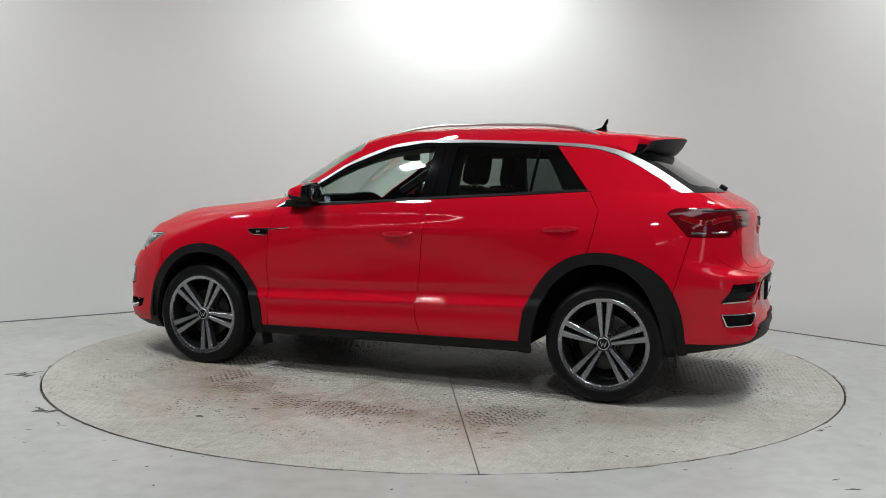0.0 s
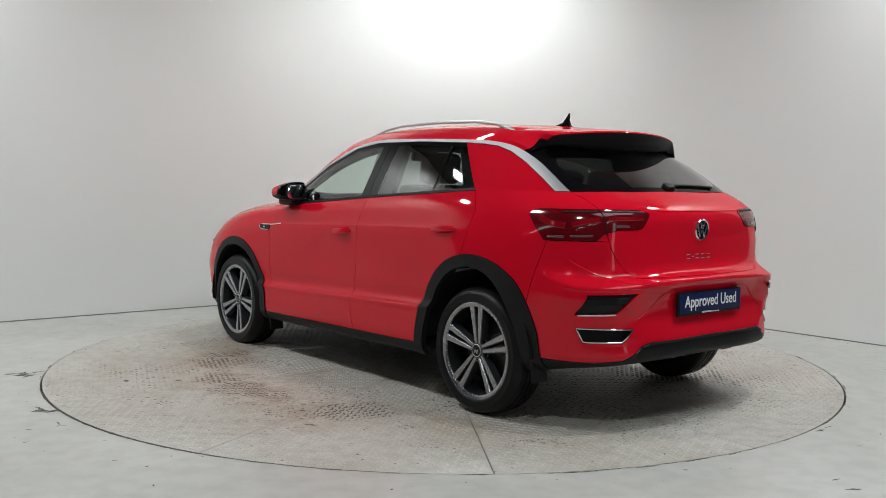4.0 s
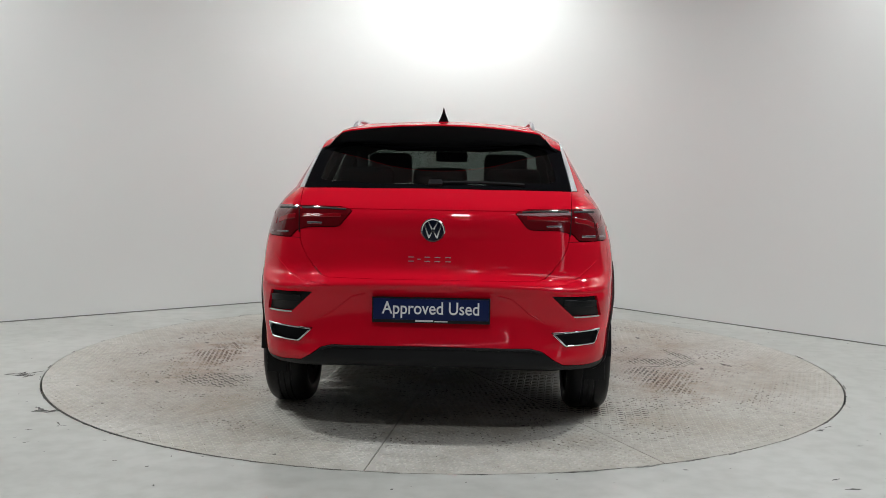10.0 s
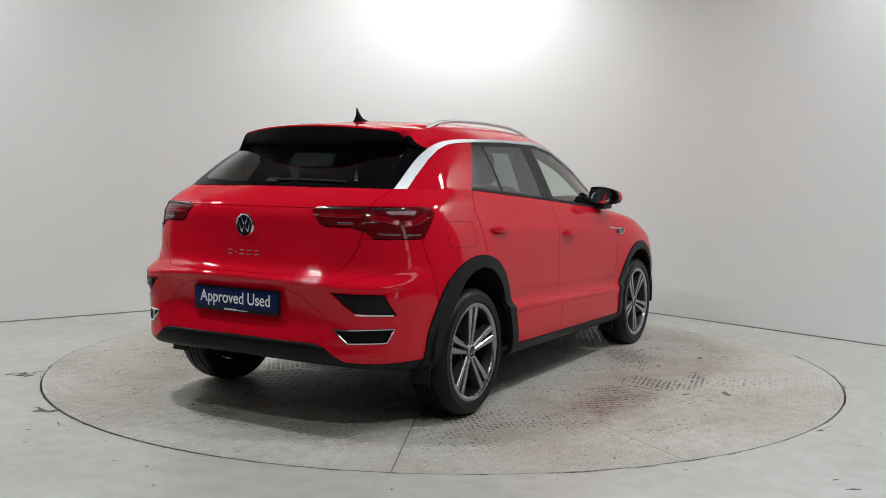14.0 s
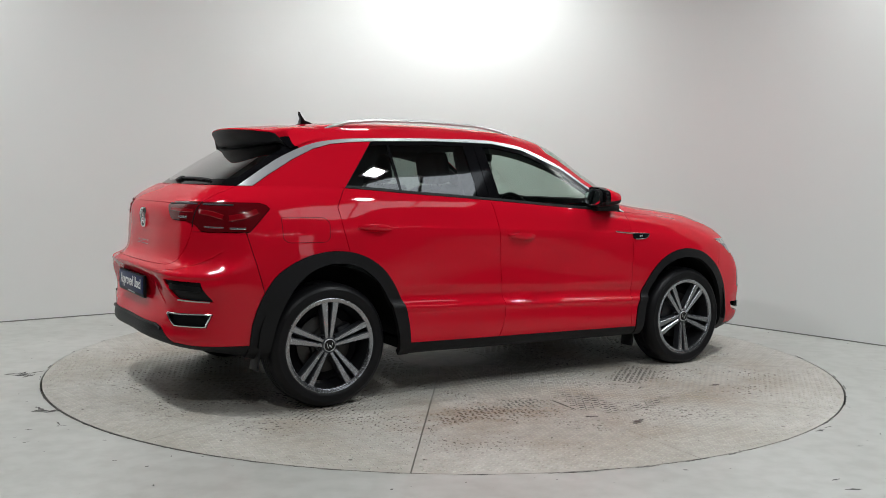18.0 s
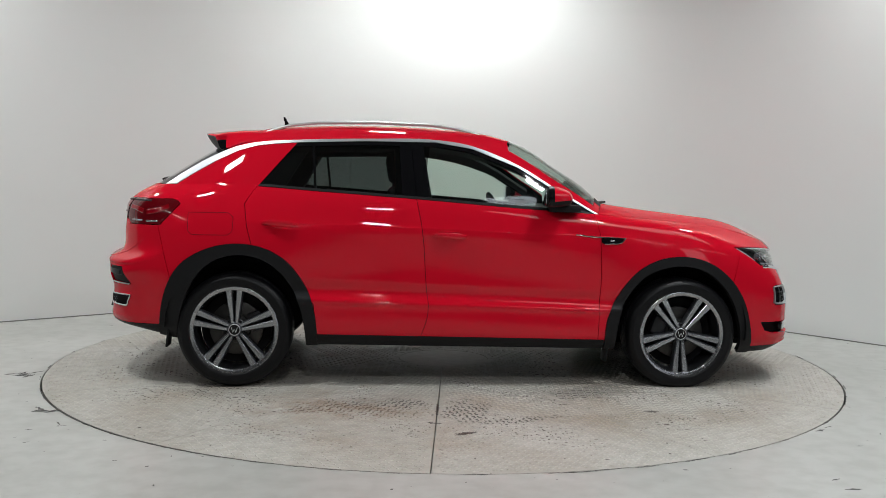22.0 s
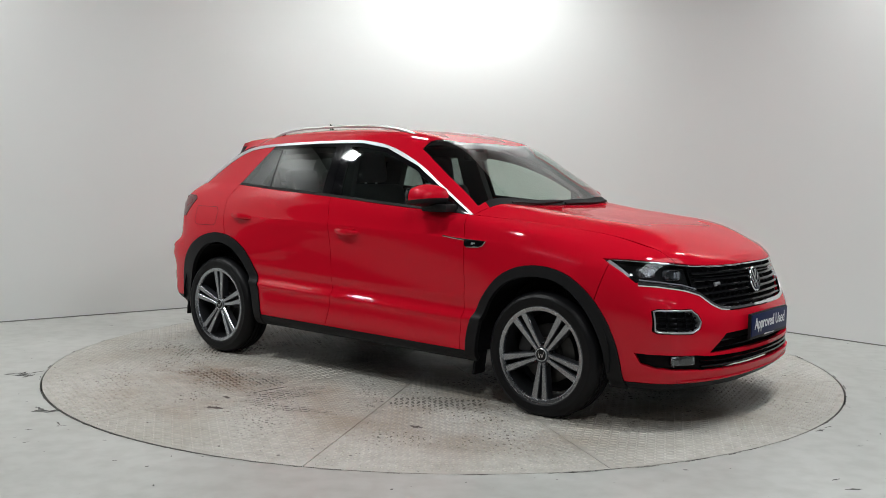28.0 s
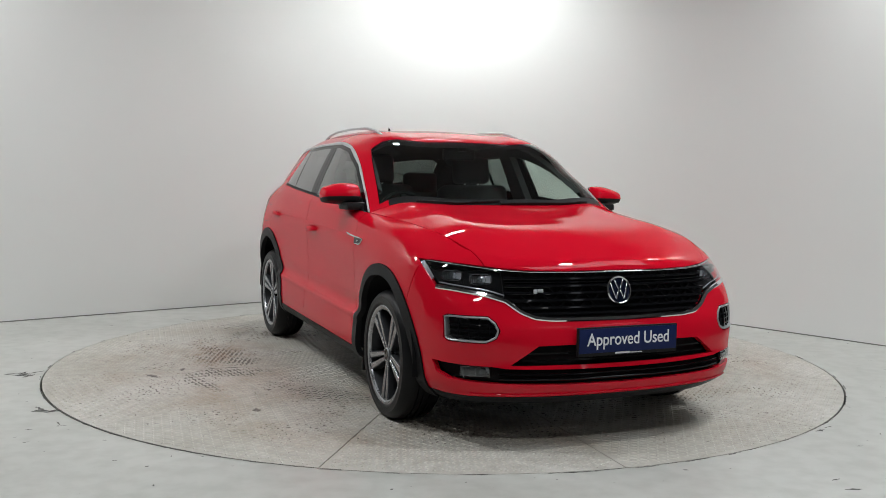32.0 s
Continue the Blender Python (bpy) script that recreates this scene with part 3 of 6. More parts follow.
def refine(G, axis, n, flat=(False, False)):
    """Smooth curves through a grid of points along one axis, n pieces a span; flat: that end lies on the car's middle plane."""
    G = np.moveaxis(G, axis, 0)
    h = np.linalg.norm(np.diff(G, axis=0), axis=2).mean(axis=1)
    d = np.diff(G, axis=0) / h[:, None, None]
    m = np.empty_like(G)
    m[1:-1] = (d[:-1] * h[1:, None, None] + d[1:] * h[:-1, None, None]) / (h[:-1] + h[1:])[:, None, None]
    m[0], m[-1] = 1.5 * d[0] - 0.5 * m[1], 1.5 * d[-1] - 0.5 * m[-2]
    for end, on in ((0, flat[0]), (-1, flat[1])):
        if on:
            m[end][:, 0] = 0
            m[end][:, 2] = 0
    out = []
    for i in range(len(h)):
        for k in range(n):
            t = k / n
            h00, h10, h01, h11 = 2 * t**3 - 3 * t**2 + 1, t**3 - 2 * t**2 + t, -2 * t**3 + 3 * t**2, t**3 - t**2
            out.append(h00 * G[i] + h10 * h[i] * m[i] + h01 * G[i + 1] + h11 * h[i] * m[i + 1])
    out.append(G[-1])
    return np.moveaxis(np.array(out), 0, axis)


# sharper lines: rows taken off the smooth skin, then drawn in or out
fine = refine(A, 0, 40)
ledge, low, line, high = fine[90].copy(), fine[92].copy(), fine[244].copy(), fine[246].copy()
ledge[6:10, 1] += 0.0016
low[6:10, 1] -= 0.0055
line[6:10, 1] += 0.0002
high[6:10, 1] -= 0.0007
under, shelf = fine[150].copy(), fine[166].copy()
under[0:2, 0] += 0.018
shelf[0:4, 0] -= 0.011
A = np.concatenate([A[:3], ledge[None], low[None], A[3:4], under[None], A[4:5], shelf[None], A[5:7], line[None], high[None], A[7:]])
# chrome line (roof edge), half-way point and middle of the top, from the tail glass to the cowl
TAIL_TOPS = [
    ((-1.725, .645, 1.161), (-1.79, .49, 1.165), (-1.85, 0, 1.166)),
    ((-1.57, .634, 1.262), (-1.622, .49, 1.273), (-1.665, 0, 1.277)),
    ((-1.42, .624, 1.343), (-1.468, .48, 1.364), (-1.50, 0, 1.376)),
    ((-1.292, .623, 1.392), (-1.325, .48, 1.437), (-1.35, 0, 1.462)),
    ((-1.147, .630, 1.418), (-1.16, .49, 1.484), (-1.18, 0, 1.516)),
]
ROOF_TOPS = [
    ((-.947, .645, 1.430), (-.945, .50, 1.502), (-.94, 0, 1.538)),
    ((-.55, .645, 1.443), (-.53, .50, 1.514), (-.52, 0, 1.548)),
    ((-.154, .648, 1.443), (-.14, .50, 1.508), (-.13, 0, 1.532)),
    ((.07, .66, 1.408), (.115, .51, 1.484), (.14, 0, 1.504)),
    ((.341, .695, 1.298), (.385, .545, 1.400), (.415, 0, 1.412)),
    ((.507, .725, 1.196), (.57, .58, 1.280), (.62, 0, 1.284)),
    ((.673, .757, 1.097), (.735, .62, 1.170), (.79, 0, 1.166)),
    ((.80, .785, 1.022), (.845, .64, 1.074), (.925, 0, 1.070)),
]
TOPS = TAIL_TOPS + ROOF_TOPS
HOODS = [TOPS[-1],
         ((1.05, .746, 1.003), (1.085, .580, 1.042), (1.19, 0, 1.040)),
         ((1.27, .712, .982), (1.32, .560, 1.016), (1.43, 0, 1.011)),
         ((1.60, .680, .942), (1.66, .540, .965), (1.75, 0, .960))]


def across(rows):
    out = []
    for s, m, c in rows:
        s, m, c = Vector(s), Vector(m), Vector(c)
        q = c + (m - c) * 0.25
        q.y = m.y / 2
        out.append([tuple(s), tuple(m), tuple(q), tuple(c)])
    return out


D = np.array(across(TOPS), float)
B = np.array(across(HOODS) + [[tuple(A[-1, 12]), tuple(A[-1, 13]), tuple(A[-1, 14]), tuple(A[-1, 15])]], float)


GA = refine(refine(A, 0, 6), 1, 9, (True, True))
GD = refine(refine(D, 1, 7, (False, True)), 0, 8)
GB = refine(refine(B, 1, 9, (False, True)), 0, 8)
# a raised crease along each side of the hood
for i in range(len(GB)):
    for j in range(GB.shape[1]):
        GB[i, j, 2] += 0.0035 * math.exp(-abs(j - 10) / 1.8) * min(1, (len(GB) - 1 - i) / 8) * min(1, (i + 3) / 8)
GB[-1] = GA[-1, 108:136]
# side windows and pillars between the belt line and the chrome line
belt = GA[-1, 27:82]
chrome = GD[:, 0]


def resample(line, n, key):
    """n points of a line, spread over key (0 to 1 along it)."""
    s = np.concatenate([[0], np.cumsum(np.linalg.norm(np.diff(line, axis=0), axis=1))])
    return np.stack([np.interp(key * s[-1], s, line[:, k]) for k in range(3)], -1)


run = np.concatenate([[0], np.cumsum(np.linalg.norm(np.diff(belt, axis=0), axis=1))])
lo, hi = belt, resample(chrome, len(belt), run / run[-1])
rows = []
for k in np.linspace(0, 1, 15):
    p = lo * (1 - k) + hi * k
    gap = np.linalg.norm(hi - lo, axis=1)
    p[:, 1] += 0.10 * gap * k * (1 - k) * 0.9
    rows.append(p)
GC = np.array(rows)


def sheet(G):
    """A bmesh of a grid, outward, with the smooth normals kept in a layer."""
    bm = bmesh.new()
    lay = bm.verts.layers.float_vector.new("n")
    R, Cn = G.shape[:2]
    vs = [[bm.verts.new(G[i, j]) for j in range(Cn)] for i in range(R)]
    for i in range(R - 1):
        for j in range(Cn - 1):
            bm.faces.new((vs[i][j], vs[i][j + 1], vs[i + 1][j + 1], vs[i + 1][j]))
    bmesh.ops.remove_doubles(bm, verts=bm.verts, dist=1e-5)
    bm.normal_update()
    s = sum((f.normal.dot(f.calc_center_median() - Vector((f.calc_center_median().x * 0.8, 0, 0.5)))) * f.calc_area() for f in bm.faces)
    if s < 0:
        bmesh.ops.reverse_faces(bm, faces=bm.faces)
        bm.normal_update()
    for v in bm.verts:
        n = v.normal.copy()
        if abs(v.co.y) < 1e-5:
            n.y = 0
            n.normalize()
        v[lay] = n
    return bm


def cut(bm, poly, axes, where, closed=True):
    """Cut faces along a flat outline seen along the third axis."""
    a, c = axes
    pts = list(poly) + ([poly[0]] if closed else [])
    for p, q in zip(pts, pts[1:]):
        d = Vector((q[0] - p[0], q[1] - p[1]))
        if d.length < 1e-6:
            continue
        no = [0, 0, 0]
        no[a], no[c] = -d.y, d.x
        no = Vector(no).normalized()
        co = [0, 0, 0]
        co[a], co[c] = p
        co = Vector(co)
        u0, u1, w0, w1 = min(p[0], q[0]), max(p[0], q[0]), min(p[1], q[1]), max(p[1], q[1])
        e = 1e-4
        geom = set()
        for f in bm.faces:
            us = [v.co[a] for v in f.verts]
            if max(us) < u0 - e or min(us) > u1 + e:
                continue
            ws = [v.co[c] for v in f.verts]
            if max(ws) < w0 - e or min(ws) > w1 + e or not where(f.calc_center_median()):
                continue
            s = [(v.co - co).dot(no) for v in f.verts]
            if max(s) > 1e-5 and min(s) < -1e-5:
                geom.add(f)
                geom.update(f.edges)
                geom.update(f.verts)
        if geom:
            bmesh.ops.bisect_plane(bm, geom=list(geom), plane_co=co, plane_no=no, dist=1e-5)


def inside(poly, u, w):
    r = False
    for (x0, y0), (x1, y1) in zip(poly, poly[1:] + poly[:1]):
        if (y0 > w) != (y1 > w) and u < (x1 - x0) * (w - y0) / (y1 - y0) + x0:
            r = not r
    return r


def emit(faces, name, mat, parent, half="both", gap=0.0018, lip=0.012, raise_by=0.0, label=""):
    """One panel object from cut faces: borders drawn back by gap, edges turned in by lip. half: both, left or right."""
    ids, pos, nor, polys = {}, [], [], []
    for lay, f in faces:
        idx = []
        for v in f.verts:
            key = (round(v.co.x, 4), round(v.co.y, 4), round(v.co.z, 4))
            if key not in ids:
                ids[key] = len(pos)
                pos.append(v.co.copy())
                nor.append(Vector(v[lay]))
            elif nor[ids[key]].dot(Vector(v[lay])) < 0.999:
                nor[ids[key]] += Vector(v[lay])
            idx.append(ids[key])
        idx = [k for n, k in enumerate(idx) if k != idx[n - 1]]
        if len(idx) > 2:
            polys.append(idx)
    nor = [n.normalized() for n in nor]
    count = {}
    for pi, idx in enumerate(polys):
        for i, j in zip(idx, idx[1:] + idx[:1]):
            count.setdefault((min(i, j), max(i, j)), []).append((i, j, pi))
    push = {}
    border = []
    for key, uses in count.items():
        if len(uses) != 1:
            continue
        i, j, pi = uses[0]
        if half == "both" and abs(pos[i].y) < 1e-4 and abs(pos[j].y) < 1e-4:
            continue
        border.append((i, j))
        cen = sum((pos[k] for k in polys[pi]), Vector()) / len(polys[pi])
        e = (pos[j] - pos[i])
        if e.length < 1e-9:
            continue
        e.normalize()
        w = cen - pos[i]
        w -= e * w.dot(e)
        if w.length > 1e-9:
            w.normalize()
            for k in (i, j):
                push[k] = push.get(k, Vector()) + w
    for k, w in push.items():
        if w.length > 1e-6:
            w = w.normalized() * gap
            if half == "both" and abs(pos[k].y) < 1e-4:
                w.y = 0
            pos[k] = pos[k] + w
    if raise_by:
        for k in range(len(pos)):
            pos[k] = pos[k] + nor[k] * raise_by
    if lip:
        for i, j in border:
            o = len(pos)
            wi, wj = -push.get(i, Vector((0, 0, 1))).normalized(), -push.get(j, Vector((0, 0, 1))).normalized()
            pos += [pos[j].copy(), pos[i].copy(), pos[i] - nor[i] * lip, pos[j] - nor[j] * lip]
            nor += [wj, wi, wi, wj]
            polys.append([o, o + 1, o + 2, o + 3])
    sides = {"both": (1, -1), "left": (1,), "right": (-1,)}[half]
    P, N, F = [], [], []
    for s in sides:
        o = len(P)
        P += [(p.x, p.y * s, p.z) for p in pos]
        N += [(n.x, n.y * s, n.z) for n in nor]
        F += [[o + k for k in (idx if s > 0 else idx[::-1])] for idx in polys]
    if half == "both":  # weld the middle seam
        remap, seen = list(range(len(P))), {}
        for k, p in enumerate(P):
            if abs(p[1]) < 1e-4:
                key = (round(p[0], 5), round(p[2], 5), round(N[k][0], 2), round(N[k][2], 2))
                remap[k] = seen.setdefault(key, k)
        F = [[remap[k] for k in f] for f in F]
        F = [f for f in F if len(set(f)) == len(f)]
    me = bpy.data.meshes.new(name)
    me.from_pydata(P, [], F)
    me.update()
    me.shade_smooth()
    me.normals_split_custom_set_from_vertices(N)
    me.materials.append(mat)
    ob = new(name, me)
    ob.parent = parent
    if label:
        ob["label"] = label
    return ob

# ---- outlines of the panels ----
ARCH_R = [(-1.74, .10), (-1.719, .367), (-1.701, .499), (-1.661, .614), (-1.595, .713), (-1.497, .78), (-1.366, .824), (-1.268, .832), (-1.138, .812), (-1.008, .74), (-.927, .645), (-.861, .516), (-.834, .386), (-.826, .10)]
ARCH_R_IN = [(-1.63, .10), (-1.605, .40), (-1.567, .533), (-1.5, .655), (-1.42, .728), (-1.271, .77), (-1.125, .738), (-1.02, .655), (-.945, .533), (-.905, .40), (-.89, .10)]
ARCH_F = [(.828, .10), (.835, .30), (.849, .421), (.894, .525), (.955, .622), (1.047, .715), (1.141, .763), (1.267, .784), (1.426, .757), (1.555, .676), (1.654, .55), (1.712, .40), (1.735, .10)]
ARCH_F_IN = [(.895, .10), (.905, .35), (.93, .47), (.985, .58), (1.07, .67), (1.17, .715), (1.275, .728), (1.40, .708), (1.515, .63), (1.60, .51), (1.645, .38), (1.655, .10)]
SEAM_B = [(-.24, .20), (-.236, .315), (-.215, .37), (-.198, .43), (-.194, .50), (-.205, .57), (-.215, .70), (-.222, .82), (-.238, .95), (-.268, 1.10), (-.30, 1.46)]
DOOR_F = SEAM_B + [(.70, 1.46), (.765, 1.2), (.77, 1.03), (.799, .90), (.809, .645), (.80, .45), (.79, .20)]
DOOR_R = SEAM_B[::-1] + [(-.836, .20), (-.847, .49), (-1.0, .68), (-1.19, .80), (-1.224, .93), (-1.242, 1.059), (-1.192, 1.140), (-.925, 1.46)]
SILL = [(-.90, .10), (-.90, .322), (-.226, .312), (.83, .296), (.83, .10)]
FENDER_SEAM = [(1.66, .86), (1.585, .60)]
QUARTER_SEAM = [(-1.735, .95), (-1.645, .60)]
LAMP_R_SIDE = [(-2.2, 1.083), (-1.65, 1.078), (-1.617, 1.066), (-1.605, 1.05), (-1.715, .932), (-2.2, .928)]
LAMP_R_REAR = [(.375, 1.058), (.39, 1.07), (.432, 1.078), (.95, 1.082), (.95, .90), (.672, .934), (.64, .965), (.58, .982), (.45, .985), (.43, .992)]
GATE = [(-.1, .757), (.480, .757), (.512, .766), (.547, .795), (.590, .85), (.616, .90), (.625, .948), (.636, 1.09), (.660, 1.20), (-.1, 1.20)]
REFLECTOR = [(.757, .684), (.545, .691), (.645, .597), (.785, .588)]
TAILPIPE = [(.78, .528), (.545, .524), (.61, .458), (.755, .458)]
VALANCE = [(.95, .366), (.70, .364), (.60, .374), (.555, .40), (.505, .438), (.45, .453), (-.1, .457), (-.1, .0), (.95, .0)]
HEAD_FRONT = [(.55, .814), (.644, .825), (.767, .838), (.95, .842), (.95, .68), (.80, .733), (.749, .726), (.625, .705), (.55, .682)]
HEAD_SIDE = [(2.2, .90), (1.64, .86), (1.605, .842), (1.718, .778), (1.785, .73), (2.2, .60)]
GRILLE = [(-.1, .805), (.215, .804), (.423, .806), (.55, .814), (.55, .682), (.485, .632), (.427, .610), (.35, .603), (-.1, .602)]
CURTAIN = [(.797, .602), (.784, .612), (.635, .609), (.605, .583), (.592, .548), (.608, .513), (.65, .491), (.786, .495), (.797, .508)]
INTAKE = [(.548, .396), (.428, .479), (.258, .482), (-.1, .482), (-.1, .394)]
LOWER = [(.815, .394), (.766, .392), (.627, .387), (.56, .379), (.312, .374), (-.1, .371), (-.1, .304), (.441, .312), (.669, .318), (.778, .326), (.805, .345)]
SPLITTER = [(-.1, .252), (.45, .252), (.62, .250), (.72, .248), (.95, .244), (.95, .0), (-.1, .0)]
# side glazing: lower edge of the bright roof strip, and what lies under it
STRIP = [(-1.668, 1.150), (-1.560, 1.221), (-1.420, 1.304), (-1.300, 1.362), (-1.20, 1.391), (-1.1, 1.403), (-.947, 1.414), (-.55, 1.428), (-.154, 1.427), (.06, 1.394), (.33, 1.288), (.497, 1.187), (.663, 1.089), (.785, 1.018)]
STRIP_REAR = [(-1.80, 1.112), (-1.716, 1.163), (-1.60, 1.240), (-1.46, 1.329), (-1.34, 1.385), (-1.25, 1.42)]
STRIP_UP = STRIP + [(1.0, 1.0), (1.0, 1.7), (-1.9, 1.7), (-1.9, 1.155)]
FRAME = [(x - 0.006, z - 0.022) for x, z in STRIP]
FRAME_UP = FRAME + [(1.0, .98), (1.0, 1.7), (-1.9, 1.7), (-1.9, 1.133)]
GLAZED = [(-1.188, 1.140), (-.946, 1.43), (1.2, 1.43), (1.2, .9), (-.6, .9)]
PILLAR_B = [(-.372, 1.46), (-.345, 1.0), (-.178, 1.0), (-.235, 1.46)]
DIVIDER = [(-.879, 1.46), (-.842, 1.0), (-.828, 1.0), (-.865, 1.46)]
SAIL = [(.60, 1.13), (.575, .9), (.95, .9), (.95, 1.13)]
SCREEN = [(.346, -.1), (.342, .25), (.325, .42), (.285, .54), (.288, .612), (.40, .644), (.556, .676), (.785, .726), (.825, .56), (.865, .3), (.885, -.1)]
BACKLIGHT = [(-1.83, -.1), (-1.80, .3), (-1.735, .52), (-1.69, .575), (-1.60, .570), (-1.44, .545), (-1.425, .50), (-1.47, .35), (-1.515, .2), (-1.53, -.1)]



def rounded(poly):
    """The same outline with its bends smoothed."""
    G = refine(np.array([(u, 0.0, w) for u, w in poly], float)[:, None, :], 0, 4)
    return [(float(p[0, 0]), float(p[0, 2])) for p in G]


ARCH_R, ARCH_R_IN, ARCH_F, ARCH_F_IN = rounded(ARCH_R), rounded(ARCH_R_IN), rounded(ARCH_F), rounded(ARCH_F_IN)
on_side = lambda c: c.y > 0.70 and -1.88 < c.x < 1.86
at_tail = lambda c: c.x < -1.55
at_nose = lambda c: c.x > 1.58
bmA, bmC, bmD, bmB = sheet(GA), sheet(GC), sheet(GD), sheet(GB)
for poly in (ARCH_R, ARCH_R_IN, ARCH_F, ARCH_F_IN, DOOR_F, DOOR_R, SILL):
    cut(bmA, poly, (0, 2), on_side)
cut(bmA, FENDER_SEAM, (0, 2), on_side, False)
cut(bmA, QUARTER_SEAM, (0, 2), on_side, False)
cut(bmA, LAMP_R_SIDE, (0, 2), lambda c: c.x < -1.5 and c.y > 0.5)
cut(bmA, HEAD_SIDE, (0, 2), lambda c: c.x > 1.5 and c.y > 0.66)
for poly in (LAMP_R_REAR, GATE, REFLECTOR, TAILPIPE, VALANCE):
    cut(bmA, poly, (1, 2), at_tail)
for poly in (HEAD_FRONT, GRILLE, CURTAIN, INTAKE, LOWER, SPLITTER):
    cut(bmA, poly, (1, 2), at_nose)
cut(bmA, [(1.60, .682), (1.80, .634), (1.95, .598)], (0, 1), lambda c: c.x > 1.66 and c.z > 0.79, False)
for poly in (STRIP, FRAME, STRIP_REAR):
    cut(bmC, poly, (0, 2), lambda c: True, False)
for poly in (GLAZED, PILLAR_B, DIVIDER, SAIL, SEAM_B):
    cut(bmC, poly, (0, 2), lambda c: True, poly is not SEAM_B)
cut(bmC, [(x, float(np.interp(x, belt[:, 0], belt[:, 2])) + 0.014) for x in np.linspace(-1.25, 0.79, 14)], (0, 2), lambda c: True, False)
for poly in (SCREEN, BACKLIGHT):
    cut(bmD, poly, (0, 1), lambda c: True)
cut(bmD, [(-1.37, -.1), (-1.37, .9)], (0, 1), lambda c: True, False)


def side_of(line, u, w):
    (a, b), (c, d) = line[0], line[-1]
    return (c - a) * (w - b) - (d - b) * (u - a)


def lamp_top(y):
    return float(np.interp(y, [0, .215, .423, .55, .644, .767, .95], [.805, .804, .806, .814, .825, .838, .842]))


def label_A(c):
    x, y, z = c
    if y > 0.68:
        if inside(ARCH_R_IN, x, z) or inside(ARCH_F_IN, x, z):
            return "hole"
        if inside(ARCH_R, x, z):
            return "arch_rear"
        if inside(ARCH_F, x, z):
            return "arch_front"
    if x < -1.5:
        if inside(LAMP_R_SIDE, x, z) and inside(LAMP_R_REAR, y, z):
            return "tail_lamp"
        if inside(GATE, y, z) and x < -1.62:
            return "gate"
        if inside(VALANCE, y, z):
            return "valance"
        if x < -1.80 and inside(REFLECTOR, y, z):
            return "reflector"
        if x < -1.75 and inside(TAILPIPE, y, z):
            return "tailpipe"
        return "rear_bumper" if z < 0.93 and side_of(QUARTER_SEAM, x, z) < 0 else "quarter"
    if x > 1.5:
        if inside(HEAD_SIDE, x, z) and inside(HEAD_FRONT, y, z) and y > 0.55:
            return "headlamp"
        if x > 1.60 and z > lamp_top(y) and y < 0.634 - (x - 1.80) * 0.24:
            return "hood"
        if z > lamp_top(y) and z > 0.80:
            return "fender"
        if x > 1.8:
            if inside(GRILLE, y, z):
                return "grille"
            if inside(CURTAIN, y, z):
                return "curtain"
            if inside(INTAKE, y, z):
                return "intake"
        if x > 1.7 and inside(LOWER, y, z):
            return "lower"
        if inside(SPLITTER, y, z):
            return "splitter"
        return "front_bumper" if side_of(FENDER_SEAM, x, z) > 0 else "fender"
    if inside(SILL, x, z):
        return "sill"
    if inside(DOOR_F, x, z):
        return "front_door"
    if inside(DOOR_R, x, z):
        return "rear_door"
    return "quarter" if x < 0 else "fender"


def belt_z(x):
    return float(np.interp(x, belt[:, 0], belt[:, 2]))


def label_C(c):
    x, y, z = c
    if x < -1.25 and z > float(np.interp(x, [a for a, b in STRIP_REAR], [b for a, b in STRIP_REAR])):
        return "tail_frame"
    if inside(STRIP_UP, x, z):
        return "strip"
    if not inside(GLAZED, x, z):
        return "quarter" if x < 0 else "belt_trim"
    if inside(FRAME_UP, x, z):
        return "frame"
    if z < belt_z(x) + 0.014:
        return "belt_trim"
    if inside(SAIL, x, z):
        return "sail"
    if inside(PILLAR_B, x, z):
        return "pillar_rear" if not inside(DOOR_F, x, z) else "pillar_front"
    if inside(DIVIDER, x, z):
        return "divider"
    return "glass_front" if x > -0.2 else "glass_rear" if x > -0.83 else "glass_quarter"


def label_D(c):
    x, y, z = c
    if inside(SCREEN, x, y):
        return "screen"
    if inside(BACKLIGHT, x, y):
        return "backlight"
    if x < -1.37:
        return "tail_frame"
    return "cowl" if x > 0.72 and y < 0.675 and x > 0.80 else "roof"


PANEL = {}


def sort_faces(bm, label):
    lay = bm.verts.layers.float_vector["n"]
    for f in bm.faces:
        PANEL.setdefault(label(f.calc_center_median()), []).append((lay, f))


sort_faces(bmA, label_A)
sort_faces(bmC, label_C)
sort_faces(bmD, label_D)
sort_faces(bmB, lambda c: "hood")

# black copy of the skin, added under the panels as shade for their gaps
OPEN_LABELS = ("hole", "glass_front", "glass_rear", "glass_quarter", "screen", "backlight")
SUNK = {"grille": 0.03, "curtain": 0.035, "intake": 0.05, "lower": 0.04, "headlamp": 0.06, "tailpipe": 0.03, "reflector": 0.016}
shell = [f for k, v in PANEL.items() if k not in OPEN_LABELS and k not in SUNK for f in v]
emit(shell, "gap_shade_shell", DARK, car, gap=0, lip=0, raise_by=-0.0135, label="black sheet under the panels that puts shade into their gaps")

